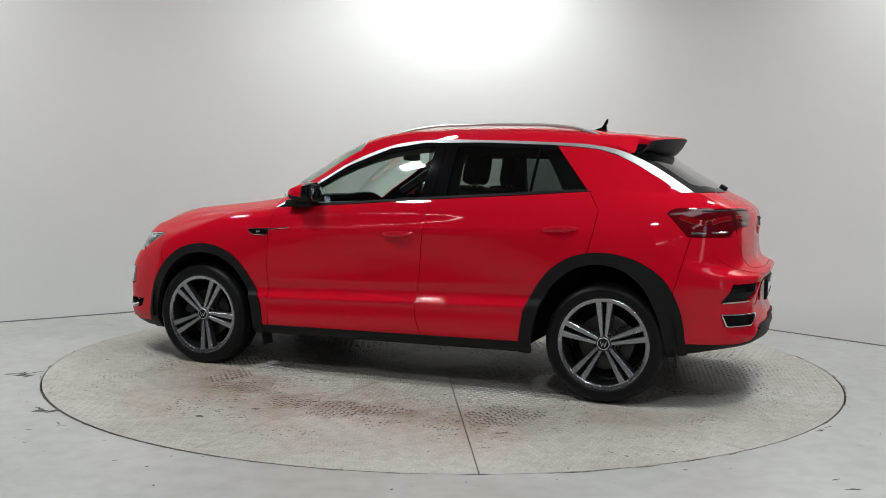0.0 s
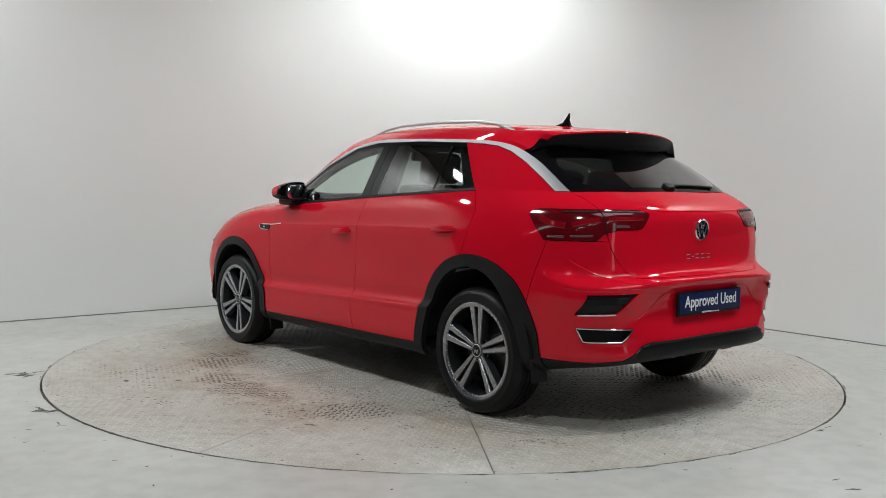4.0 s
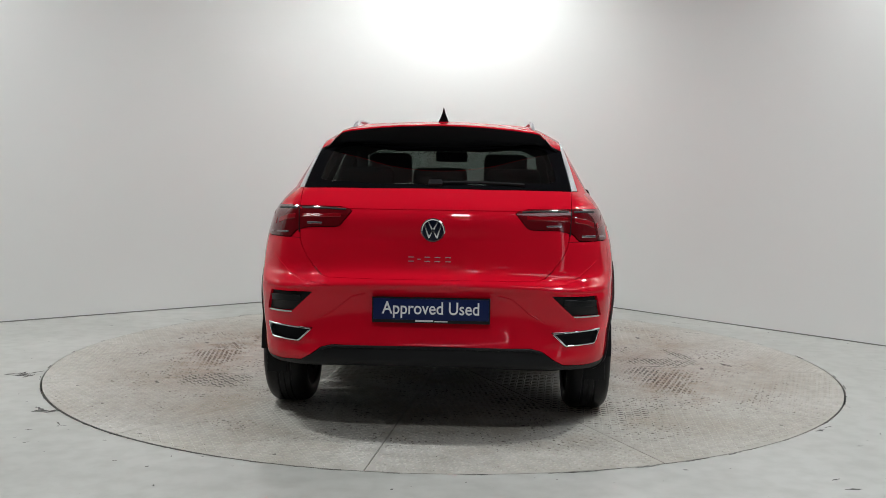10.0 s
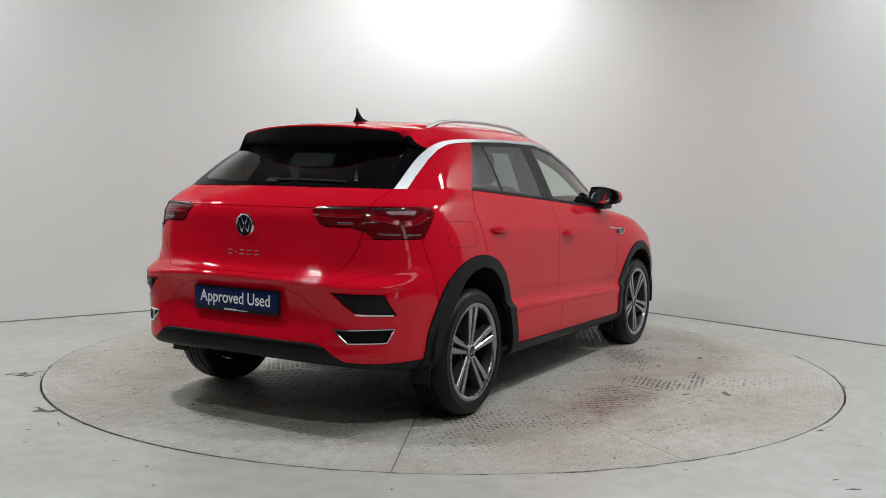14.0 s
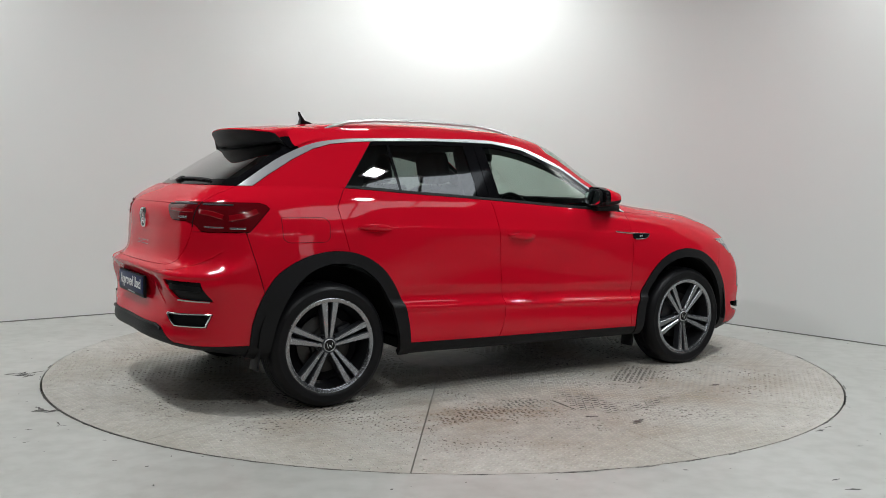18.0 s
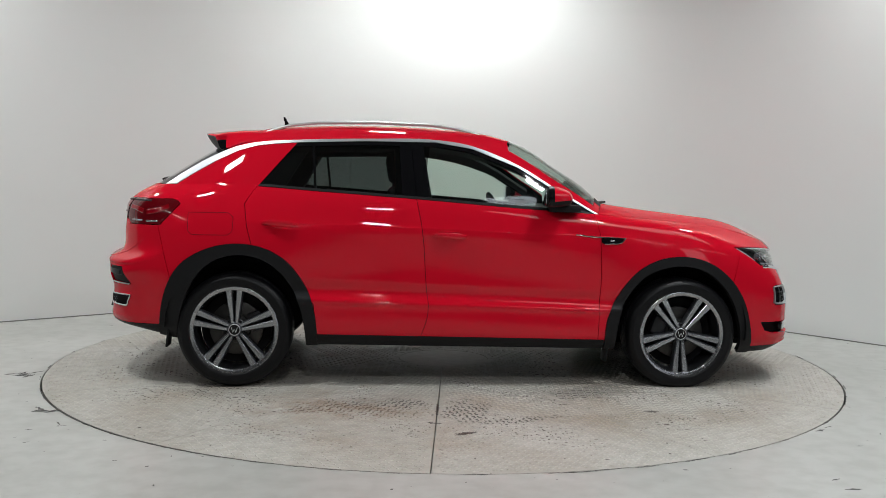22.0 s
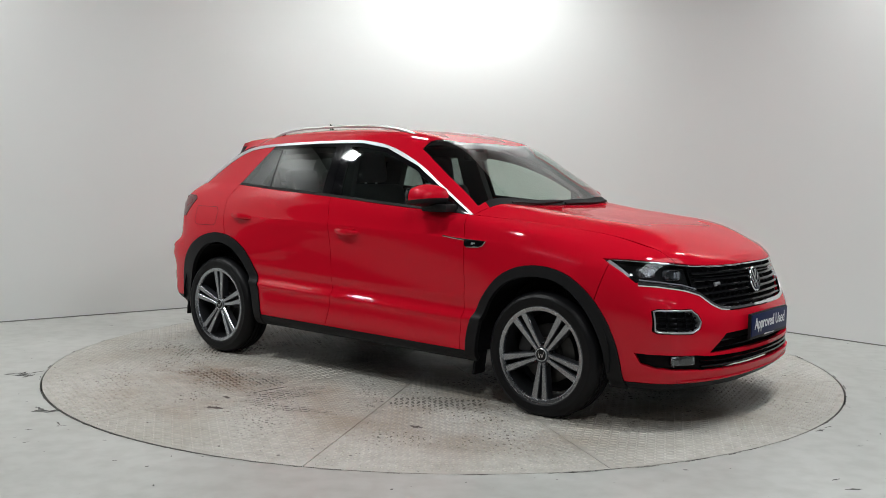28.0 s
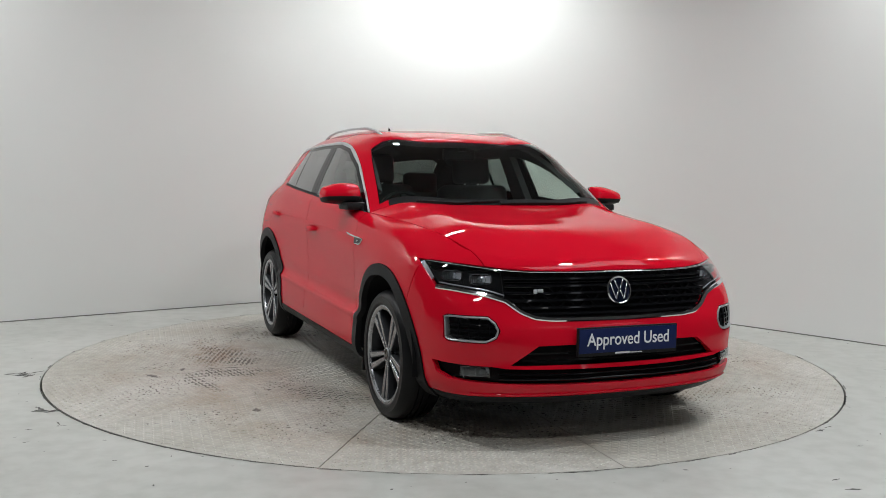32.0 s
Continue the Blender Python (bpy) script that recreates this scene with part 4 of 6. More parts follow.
front_bumper = emit(PANEL["front_bumper"], "front_bumper", PAINT, car, lip=0.028)
rear_bumper = emit(PANEL["rear_bumper"], "rear_bumper", PAINT, car, lip=0.016)
tailgate = emit(PANEL["gate"], "tailgate", PAINT, car)
roof = emit(PANEL["roof"], "roof", PAINT, car, gap=0.001, lip=0.003)
hood = emit(PANEL["hood"], "hood", PAINT, car, gap=0.002)
emit(PANEL["valance"], "rear_valance", BLACK, car, label="black plastic rear valance")
emit(PANEL["splitter"], "splitter", BLACK, car, label="black plastic front lip")
emit(PANEL["cowl"], "cowl", BLACK, car, label="black plastic windscreen cowl")
emit(PANEL["tail_frame"], "rear_window_frame", FRIT, car, gap=0.0, label="black rear window surround")
emit(PANEL["screen"], "windscreen", CLEAR, car, gap=0.001, lip=0, label="lightly green-tinted windscreen")
emit(PANEL["backlight"], "rear_window", REARGLASS, car, gap=0.001, lip=0, label="dark privacy-tinted rear window")
grille = emit(PANEL["grille"], "grille", DARK, front_bumper, gap=0, lip=0, raise_by=-0.03, label="black radiator grille")
emit(PANEL["intake"], "upper_intake", DARK, front_bumper, gap=0, lip=0, raise_by=-0.05, label="black bumper intake")
emit(PANEL["lower"], "lower_intake", DARK, front_bumper, gap=0, lip=0, raise_by=-0.04, label="black lower bumper intake")
HALF = {}
for half in ("left", "right"):
    d = HALF[half] = {}
    d["front_door"] = emit(PANEL["front_door"], "front_door", PAINT, car, half)
    d["rear_door"] = emit(PANEL["rear_door"], "rear_door", PAINT, car, half)
    d["fender"] = emit(PANEL["fender"], "front_wing", PAINT, car, half)
    d["quarter"] = emit(PANEL["quarter"], "quarter_panel", PAINT, car, half, lip=0.006)
    emit(PANEL["arch_front"], "arch_cladding", BLACK, car, half, gap=0, lip=0.03, raise_by=0.008, label="black plastic wheel arch cladding")
    emit(PANEL["arch_rear"], "arch_cladding", BLACK, car, half, gap=0, lip=0.03, raise_by=0.008, label="black plastic wheel arch cladding")
    emit(PANEL["sill"], "sill", BLACK, car, half, gap=0, raise_by=0.004, label="black plastic sill trim")
    emit(PANEL["strip"], "roof_strip", SATIN, car, half, gap=0.0008, lip=0.004, raise_by=0.003, label="satin silver strip along the roof edge")
    emit(PANEL["frame"], "window_frame", GLOSS, car, half, gap=0, lip=0.006, label="gloss black window frame")
    emit(PANEL["belt_trim"], "belt_trim", BLACK, car, half, gap=0, lip=0.006, raise_by=0.003, label="black window sill trim")
    emit(PANEL["sail"], "mirror_base", BLACK, d["front_door"], half, gap=0, raise_by=0.002, label="black plastic mirror triangle")
    emit(PANEL["pillar_front"], "pillar_trim", GLOSS, d["front_door"], half, raise_by=0.001, label="gloss black pillar trim")
    emit(PANEL["pillar_rear"], "pillar_trim", GLOSS, d["rear_door"], half, raise_by=0.001, label="gloss black pillar trim")
    emit(PANEL["divider"], "window_divider", GLOSS, d["rear_door"], half, gap=0, raise_by=0.001, label="black quarter light divider")
    emit(PANEL["glass_front"], "door_window", CLEAR, d["front_door"], half, gap=0, lip=0, label="lightly green-tinted door window")
    emit(PANEL["glass_rear"], "door_window", PRIVACY, d["rear_door"], half, gap=0, lip=0, label="dark privacy-tinted door window")
    emit(PANEL["glass_quarter"], "quarter_window", PRIVACY, d["rear_door"], half, gap=0, lip=0, label="dark privacy-tinted quarter light")
    d["tail"] = emit(PANEL["tail_lamp"], "tail_lamp", REDLENS, car, half, lip=0.02, raise_by=0.003, label="dark smoked red tail lamp")
    emit(PANEL["reflector"], "bumper_inset", BLACK, rear_bumper, half, gap=0, lip=0, raise_by=-0.012, label="black bumper inset")
    emit(PANEL["tailpipe"], "exhaust_trim_inset", DARK, rear_bumper, half, gap=0, lip=0, raise_by=-0.02, label="black exhaust trim inset")
    emit(PANEL["curtain"], "side_vent", DARK, front_bumper, half, gap=0, lip=0, raise_by=-0.03, label="black side vent of the bumper")
    d["head"] = emit(PANEL["headlamp"], "headlamp", DARK, car, half, gap=0, lip=0, raise_by=-0.05, label="clear headlamp with chrome light strips")
    emit(PANEL["headlamp"], "lens", LENS, d["head"], half, gap=0.001, lip=0, raise_by=0.001, label="clear headlamp lens")
# ---- helpers for fittings on the skin ----
from mathutils.bvhtree import BVHTree

sv, sf = [], []
for G in (GA, GB, GC, GD):
    for s in (1, -1):
        o, (R, Cn) = len(sv), G.shape[:2]
        sv += [(p[0], p[1] * s, p[2]) for p in G.reshape(-1, 3)]
        sf += [(o + a * Cn + b, o + a * Cn + b + 1, o + (a + 1) * Cn + b + 1, o + (a + 1) * Cn + b) for a in range(R - 1) for b in range(Cn - 1)]
SKIN = BVHTree.FromPolygons(sv, sf)


def skin(face, u, w):
    """The point and outward normal of the skin seen from the nose or tail (y, z), a side (x, z) or above (x, y)."""
    way = {"nose": (-1, 0, 0), "tail": (1, 0, 0), "left": (0, -1, 0), "right": (0, 1, 0), "top": (0, 0, -1)}[face]
    way = Vector(way)
    start = Vector({"nose": (5, u, w), "tail": (-5, u, w), "left": (u, 5, w), "right": (u, -5, w), "top": (u, w, 5)}[face])
    p, n, _, _ = SKIN.ray_cast(start, way)
    if p is None:
        p, n, _, _ = SKIN.find_nearest(start + way * 3.2)
    return p, (n if n.dot(way) < 0 else -n)


def part(name, bm, mat, parent, label="", smooth=True, angle=35):
    me = bpy.data.meshes.new(name)
    bm.to_mesh(me)
    bm.free()
    if smooth:
        me.shade_smooth()
        me.set_sharp_from_angle(angle=radians(angle))
    me.materials.append(mat)
    ob = new(name, me)
    ob.parent = parent
    if label:
        ob["label"] = label
    return ob


def spaced(pts, n):
    """n points evenly along a polyline."""
    P = np.array(pts, float)
    s = np.concatenate([[0], np.cumsum(np.linalg.norm(np.diff(P, axis=0), axis=1))])
    t = np.linspace(0, s[-1], n)
    return list(zip(*[np.interp(t, s, P[:, k]) for k in range(P.shape[1])]))


def ribbon(bm, line, width, height, sink=0.004, closed=False):
    """A bevelled bar laid along (point, normal) pairs: width across, height proud of the skin."""
    n, rings = len(line), []
    for i, (p, nn) in enumerate(line):
        a = line[i - 1][0] if i or closed else line[0][0]
        b = line[(i + 1) % n][0] if i + 1 < n or closed else line[-1][0]
        t = (b - a).normalized()
        side = nn.cross(t).normalized()
        w, h, c = width / 2, height, min(width, height + sink) * 0.25
        prof = ((-w, -sink), (-w, h - c), (-w + c, h), (w - c, h), (w, h - c), (w, -sink))
        rings.append([bm.verts.new(p + side * u + nn * v) for u, v in prof])
    m = 6
    for i in range(n if closed else n - 1):
        r, q = rings[i], rings[(i + 1) % n]
        for k in range(m):
            bm.faces.new((r[k], r[(k + 1) % m], q[(k + 1) % m], q[k]))
    if not closed:
        bm.faces.new(rings[0][::-1])
        bm.faces.new(rings[-1])
    bmesh.ops.recalc_face_normals(bm, faces=bm.faces)


def bar_on(face, pts, n, width, height, name, mat, parent, label="", sink=0.004, closed=False, lift=0.0):
    bm = bmesh.new()
    q = spaced(list(pts) + ([pts[0]] if closed else []), n + (1 if closed else 0))
    if closed:
        q = q[:-1]
    line = [skin(face, u, w) for u, w in q]
    line = [(p + nn * lift, nn) for p, nn in line]
    ribbon(bm, line, width, height, sink, closed)
    return part(name, bm, mat, parent, label)


def box(bm, x0, x1, y0, y1, z0, z1, bevel=0.0, m=None, seg=2):
    r = bmesh.ops.create_cube(bm, size=1)
    vs = r["verts"]
    for v in vs:
        v.co = Vector((x0 + (x1 - x0) * (v.co.x + 0.5), y0 + (y1 - y0) * (v.co.y + 0.5), z0 + (z1 - z0) * (v.co.z + 0.5)))
    if bevel:
        es = list({e for v in vs for e in v.link_edges})
        r2 = bmesh.ops.bevel(bm, geom=es, offset=bevel, segments=seg, affect="EDGES", profile=0.6)
        vs = list({v for f in r2["faces"] for v in f.verts} | {v for v in vs if v.is_valid})
    if m is not None:
        bmesh.ops.transform(bm, matrix=m, verts=[v for v in vs if v.is_valid])
    return vs


def lathe(bm, prof, n=48, m=None):
    """Turn a profile of (radius, y) about the y axis."""
    rings = []
    for r, y in prof:
        rings.append([bm.verts.new((r * math.cos(2 * math.pi * i / n), y, r * math.sin(2 * math.pi * i / n))) for i in range(n)])
    for a, b in zip(rings, rings[1:]):
        for i in range(n):
            bm.faces.new((a[i], a[(i + 1) % n], b[(i + 1) % n], b[i]))
    if m is not None:
        bmesh.ops.transform(bm, matrix=m, verts=[v for r in rings for v in r])
    bmesh.ops.recalc_face_normals(bm, faces=bm.faces)


def solid(bm, outline, place, depth):
    """A plate with a flat outline (u, v), placed by a matrix (u, v, out), depth thick, edges slightly drawn in at the front."""
    n = len(outline)
    cu, cv = sum(p[0] for p in outline) / n, sum(p[1] for p in outline) / n
    back = [bm.verts.new(place @ Vector((u, v, 0))) for u, v in outline]
    mid = [bm.verts.new(place @ Vector((u, v, depth * 0.75))) for u, v in outline]
    k = 1 - 0.02
    top = [bm.verts.new(place @ Vector((cu + (u - cu) * k, cv + (v - cv) * k, depth))) for u, v in outline]
    bm.faces.new(back[::-1])
    bm.faces.new(top)
    for a, b in ((back, mid), (mid, top)):
        for i in range(n):
            bm.faces.new((a[i], a[(i + 1) % n], b[(i + 1) % n], b[i]))
    bmesh.ops.recalc_face_normals(bm, faces=bm.faces)


def frame_at(p, n, up=Vector((0, 0, 1))):
    """A matrix at p whose third axis is n and whose second leans to up."""
    r = up.cross(n).normalized()
    u = n.cross(r).normalized()
    return Matrix.Translation(p) @ Matrix((r, u, n)).transposed().to_4x4()


# ---- wheels (built once about their own centre, outer face towards +y) ----
HUB_Z, TYRE_R, HUB_Y = 0.334, 0.326, 0.773


def shared(name, bm, mat, angle=35):
    ob = part(name, bm, mat, None, angle=angle)
    me = ob.data
    bpy.data.objects.remove(ob)
    return me


bm = bmesh.new()
lathe(bm, [(.241, -.095), (.246, -.104), (.262, -.108), (.298, -.104), (.314, -.090), (.3245, -.070), (.326, -.045), (.326, -.036), (.320, -.034), (.320, -.027), (.326, -.025), (.326, -.004), (.320, -.003), (.320, .003), (.326, .004),
           (.326, .025), (.320, .027), (.320, .034), (.326, .036), (.326, .045), (.3245, .070), (.316, .088), (.303, .1015), (.297, .1035), (.294, .1065), (.288, .1065), (.285, .1055), (.266, .108), (.258, .107), (.252, .103), (.246, .096)], 72)
WIDEN = 1.038
TYRE_ME = shared("tyre", bm, RUBBER, 50)
bm = bmesh.new()
lathe(bm, [(.236, -.090), (.228, -.085), (.205, -.05), (.205, .03), (.219, .075), (.224, .094), (.229, .099), (.2385, .101), (.243, .098), (.243, .092)], 72)
RIM_ME = shared("wheel", bm, BARREL)
bm = bmesh.new()
lathe(bm, [(.2165, .088), (.2195, .0965), (.224, .0995), (.231, .1012), (.2375, .1024), (.2415, .1003), (.2418, .097)], 72)
LIP_ME = shared("rim_lip", bm, ALLOY)


def blade(bm, sgn, w0, w1, top, inset=0.0):
    """One blade of a twin spoke, along +z, dished towards the hub."""
    rings = []
    for k in range(9):
        t = k / 8
        r = 0.034 + t * 0.197
        c = sgn * (0.0113 + 0.020 * t)
        w = (w0 + (w1 - w0) * t) / 2 - inset
        y = 0.078 + 0.016 * t + top
        dep = 0.045 if not inset else 0.006
        rings.append([bm.verts.new((c + u, v, r)) for u, v in ((-w - (0 if inset else .003), y - dep), (-w, y - .003), (-w + .0025, y), (w - .0025, y), (w, y - .003), (w + (0 if inset else .003), y - dep))])
    for a, b in zip(rings, rings[1:]):
        for i in range(6):
            bm.faces.new((a[i], a[(i + 1) % 6], b[(i + 1) % 6], b[i]))
    bm.faces.new(rings[0])
    bm.faces.new(rings[-1][::-1])
    bmesh.ops.recalc_face_normals(bm, faces=bm.faces)


bm = bmesh.new()
blade(bm, 1, .020, .038, 0)
blade(bm, -1, .020, .038, 0)
SPOKE_ME = shared("spoke", bm, ALLOY_GREY)
bm = bmesh.new()
blade(bm, 1, .020, .038, 0.0022, 0.0022)
blade(bm, -1, .020, .038, 0.0022, 0.0022)
FACE_ME = shared("spoke_face", bm, ALLOY)
bm = bmesh.new()
lathe(bm, [(.0, .040), (.062, .040), (.062, .058), (.052, .066), (.045, .076), (.040, .0825), (.034, .081), (.0, .080)], 40)
HUBME = shared("hub", bm, ALLOY_GREY)
bm = bmesh.new()
lathe(bm, [(.0335, .080), (.0335, .086), (.031, .088), (.029, .0865)], 36)
CAPRING_ME = shared("cap_ring", bm, SATIN)
bm = bmesh.new()
lathe(bm, [(.0305, .082), (.0295, .0868), (.0, .0872)], 36)
CAP_ME = shared("hub_cap", bm, GLOSS)
bm = bmesh.new()
for s in (1, -1):
    for a, b in (((s * .020, .0875, .017), (s * .0095, .0875, -.018)), ((s * .0095, .0875, -.018), (s * .002, .0875, .004))):
        d = Vector(b) - Vector(a)
        ang = math.atan2(d.x, d.z)
        box(bm, -.0013, .0013, -.0006, .0010, -d.length / 2, d.length / 2, m=Matrix.Translation((Vector(a) + Vector(b)) / 2) @ Matrix.Rotation(ang, 4, "Y"))
MARK_ME = shared("cap_mark", bm, CHROME)
bm = bmesh.new()
lathe(bm, [(.0, .060), (.0095, .060), (.0095, .0745), (.007, .077), (.0, .0775)], 6)
BOLT_ME = shared("wheel_bolt", bm, GLOSS)
bm = bmesh.new()
lathe(bm, [(.055, -.012), (.150, -.012), (.153, -.010), (.153, .010), (.150, .012), (.085, .012), (.080, .030), (.0, .030)], 48)
DISC_ME = shared("brake_disc", bm, STEEL)
bm = bmesh.new()
box(bm, -.055, .055, -.035, .045, .085, .165, 0.014)
CALIPER_ME = shared("brake_caliper", bm, BARREL)
bm = bmesh.new()
lathe(bm, [(.16, -.10), (.20, -.085), (.203, -.02), (.203, -.015), (.0, -.02)], 40)
BACK_ME = shared("brake_backplate", bm, DARK)


for me in (RIM_ME, LIP_ME, SPOKE_ME, FACE_ME):
    me.transform(Matrix.Diagonal((WIDEN, 1, WIDEN, 1)))
MARK_ME.transform(Matrix.Diagonal((.85, 1, .85, 1)))


def wheel(x, side, spin):
    ob = new("wheel", RIM_ME)
    ob.parent = car
    ob["label"] = "twin five-spoke alloy wheel in grey and silver"
    ob.matrix_basis = pose(x, side * HUB_Y, HUB_Z - math.copysign(0.006, x), 0, 0, 0 if side > 0 else 180)

    def sub(name, me, m=Matrix(), label=""):
        o = new(name, me)
        o.parent = ob
        o.matrix_basis = m
        if label:
            o["label"] = label
    turn = lambda a: Matrix.Rotation(radians(a), 4, "Y")
    sub("tyre", TYRE_ME, label="black road tyre")
    sub("rim_lip", LIP_ME, label="machined silver rim edge")
    for k in range(5):
        m = turn(spin + 72 * k)
        sub("spoke", SPOKE_ME, m)
        sub("spoke_face", FACE_ME, m, "machined silver spoke face")
        sub("wheel_bolt", BOLT_ME, turn(spin + 36 + 72 * k) @ Matrix.Translation((0, 0, .052)))
    sub("hub", HUBME)
    sub("cap_ring", CAPRING_ME)
    sub("hub_cap", CAP_ME, label="gloss black hub cap")
    sub("cap_mark", MARK_ME, turn(spin * 0), label="silver emblem on the hub cap")
    sub("brake_disc", DISC_ME)
    sub("brake_caliper", CALIPER_ME, turn(70 if x > 0 else -70))
    sub("brake_backplate", BACK_ME)


wheel(1.295, 1, 45)
wheel(-1.295, 1, 0)
wheel(1.295, -1, 180)
wheel(-1.295, -1, 0)

# wheel wells, underbody, mud flaps
for x in (1.28, -1.28):
    for s in (1, -1):
        bm = bmesh.new()
        prof = []
        for a in (range(0, 181, 10) if x < 0 else range(-10, 191, 10)):
            prof.append((x + 0.405 * math.cos(radians(a)), 0.355 + (0.40 if x < 0 else 0.372) * math.sin(radians(a))))
        for (a, b), (c, d) in zip(prof, prof[1:]):
            bm.faces.new([bm.verts.new(v) for v in ((a, s * .60, b), (c, s * .60, d), (c, s * .868, d), (a, s * .868, b))])
        bm.faces.new([bm.verts.new((a, s * .60, b)) for a, b in prof])
        bmesh.ops.remove_doubles(bm, verts=bm.verts, dist=1e-5)
        part("wheel_well", bm, DARK, car, "black wheel arch liner", angle=60)
bm = bmesh.new()
box(bm, -.84, .84, -.78, .78, .272, .33, .015)
box(bm, -1.93, -.86, -.42, .42, .34, .42, .03)
box(bm, .84, 1.95, -.42, .42, .26, .36, .03)
box(bm, -1.90, -1.68, -.70, .70, .345, .42, .03)
box(bm, 1.68, 1.95, -.66, .66, .235, .30, .03)
part("underbody", bm, DARK, car, "dark underbody panels")
bm = bmesh.new()
box(bm, -1.84, -1.60, -.62, -.30, .30, .40, .045, seg=4)
part("silencer", bm, STEEL, car, "dull steel exhaust silencer")
for s in (1, -1):
    for x0, x1, y0, z0, z1 in ((-1.668, -1.654, .74, .235, .40), (.862, .877, .74, .16, .30)):
        bm = bmesh.new()
        box(bm, x0, x1, min(s * y0, s * .84), max(s * y0, s * .84), z0, z1, .006)
        for v in bm.verts:
            v.co.x += (z1 - v.co.z) * -0.12
        part("mud_flap", bm, BLACK, car, "black plastic mud flap")

# ---- nose ----
for s in (1, -1):
    h = HALF["left" if s > 0 else "right"]
    m = lambda pts: [(s * u, w) for u, w in pts]
    bar_on("nose", m([(.795, .838), (.70, .829), (.60, .816), (.545, .811)]), 12, .007, .002, "light_strip", CHROME, h["head"], "chrome light strip", lift=-.006)
    # bright outer end of the lamp, on its flank
    face = "left" if s > 0 else "right"
    bar_on(face, [(1.632, .832), (1.675, .808), (1.722, .775), (1.745, .757)], 10, .026, .001, "side_reflector", LAMPWHITE, h["head"], "bright reflector at the lamp's outer end", lift=-.010)
    for (y0, y1, z0, z1, tilt) in ((.705, .785, .768, .812, .62), (.592, .680, .750, .799, .36)):
        p, n = skin("nose", s * (y0 + y1) / 2, (z0 + z1) / 2)
        fr = frame_at(p - n * .030, Vector((1.0, s * tilt, 0)).normalized())
        w, hh = (y1 - y0) / 2 * 1.12, (z1 - z0) / 2
        bm = bmesh.new()
        ring = [(w * math.copysign(abs(math.cos(q)) ** .55, math.cos(q)), hh * math.copysign(abs(math.sin(q)) ** .55, math.sin(q))) for q in [2 * math.pi * k / 28 for k in range(28)]]
        ribbon(bm, [(fr @ Vector((u, v, 0)), (fr.to_3x3() @ Vector((0, 0, 1)))) for u, v in ring], .003, .005, .02, closed=True)
        part("module_frame", bm, LAMPGREY, h["head"], "bright frame of a led module")
        bm = bmesh.new()
        solid(bm, [(u * .95, v * .93) for u, v in ring], fr @ Matrix.Translation((0, 0, -.016)), .006)
        part("module_back", bm, GLOSS, h["head"], "gloss black led module")
        inner = -s
        bm = bmesh.new()
        lathe(bm, [(.0, .016), (.009, .015), (.0145, .011), (.0175, .003), (.0175, -.014)], 24, fr @ Matrix.Rotation(radians(90), 4, "X") @ Matrix.Translation((inner * w * .12, 0, 0)))
        part("projector_lens", bm, LENS, h["head"], "clear projector lens")
        bm = bmesh.new()
        lathe(bm, [(.0, -.002), (.0135, -.001), (.0165, .004), (.019, .005), (.020, -.012)], 24, fr @ Matrix.Rotation(radians(90), 4, "X") @ Matrix.Translation((inner * w * .12, 0, 0)))
        part("projector", bm, LAMPGREY, h["head"], "silver projector ring")
        bm = bmesh.new()
        box(bm, inner * w * .60 - .020, inner * w * .60 + .016, -hh * .62, hh * .62, -.012, .002, .003, fr)
        part("led_reflector", bm, LAMPWHITE, h["head"], "bright led reflector")
        for k in range(3):
            bm = bmesh.new()
            u = -inner * w * (.42 + .20 * k)
            box(bm, u - .0022, u + .0022, -hh * .66, hh * .66, -.012, -.002, .001, fr)
            part("led_fin", bm, LAMPGREY, h["head"])
    bar_on("nose", m([(.79, .748), (.70, .735), (.62, .722), (.55, .70)]), 12, .005, .002, "light_strip", LAMPWHITE, h["head"], "white light strip", lift=-.008)
# chrome moustache under the lamps and grille
bar_on("nose", [(.80, .726), (.749, .721), (.625, .699), (.548, .674), (.487, .625), (.429, .602), (.35, .594), (0, .592), (-.35, .594), (-.429, .602), (-.487, .625), (-.548, .674), (-.625, .699), (-.749, .721), (-.80, .726)],
       72, .021, .006, "grille_chrome", CHROME, front_bumper, "chrome strip under grille and headlamps", sink=.012)
bar_on("nose", [(.56, .808), (.42, .801), (.2, .800), (0, .800), (-.2, .800), (-.42, .801), (-.56, .808)], 40, .007, .003, "grille_chrome", CHROME, front_bumper, "thin chrome strip over the grille", sink=.012)
for z, edge in ((.772, .545), (.740, .545), (.708, .545), (.676, .525), (.645, .485), (.620, .44)):
    bar_on("nose", [(-edge, z), (0, z), (edge, z)], 40, .015, -.004, "slat", GLOSS, grille, "gloss black grille slat", sink=.026)
bar_on("nose", [(-.545, .756), (0, .756), (.545, .756)], 40, .004, -.003, "slat", GLOSS, grille, "gloss black grille slat", sink=.02)
for z in (.789, .724, .692, .660):
    for k in range(-9, 10):
        y = k * 0.052 + (0.026 if z in (.724, .660) else 0)
        if abs(y) > .50 - max(0, .68 - z) * 1.5 or abs(y) < .08:
            continue
        p, n = skin("nose", y, z)
        bm = bmesh.new()
        box(bm, -.0022, .0022, -.014, .014, -.028, -.013, .0008, frame_at(p, n) @ Matrix.Rotation(radians(48 * (1 if k % 2 else -1)), 4, "Z"))
        part("grille_web", bm, DARK, grille)


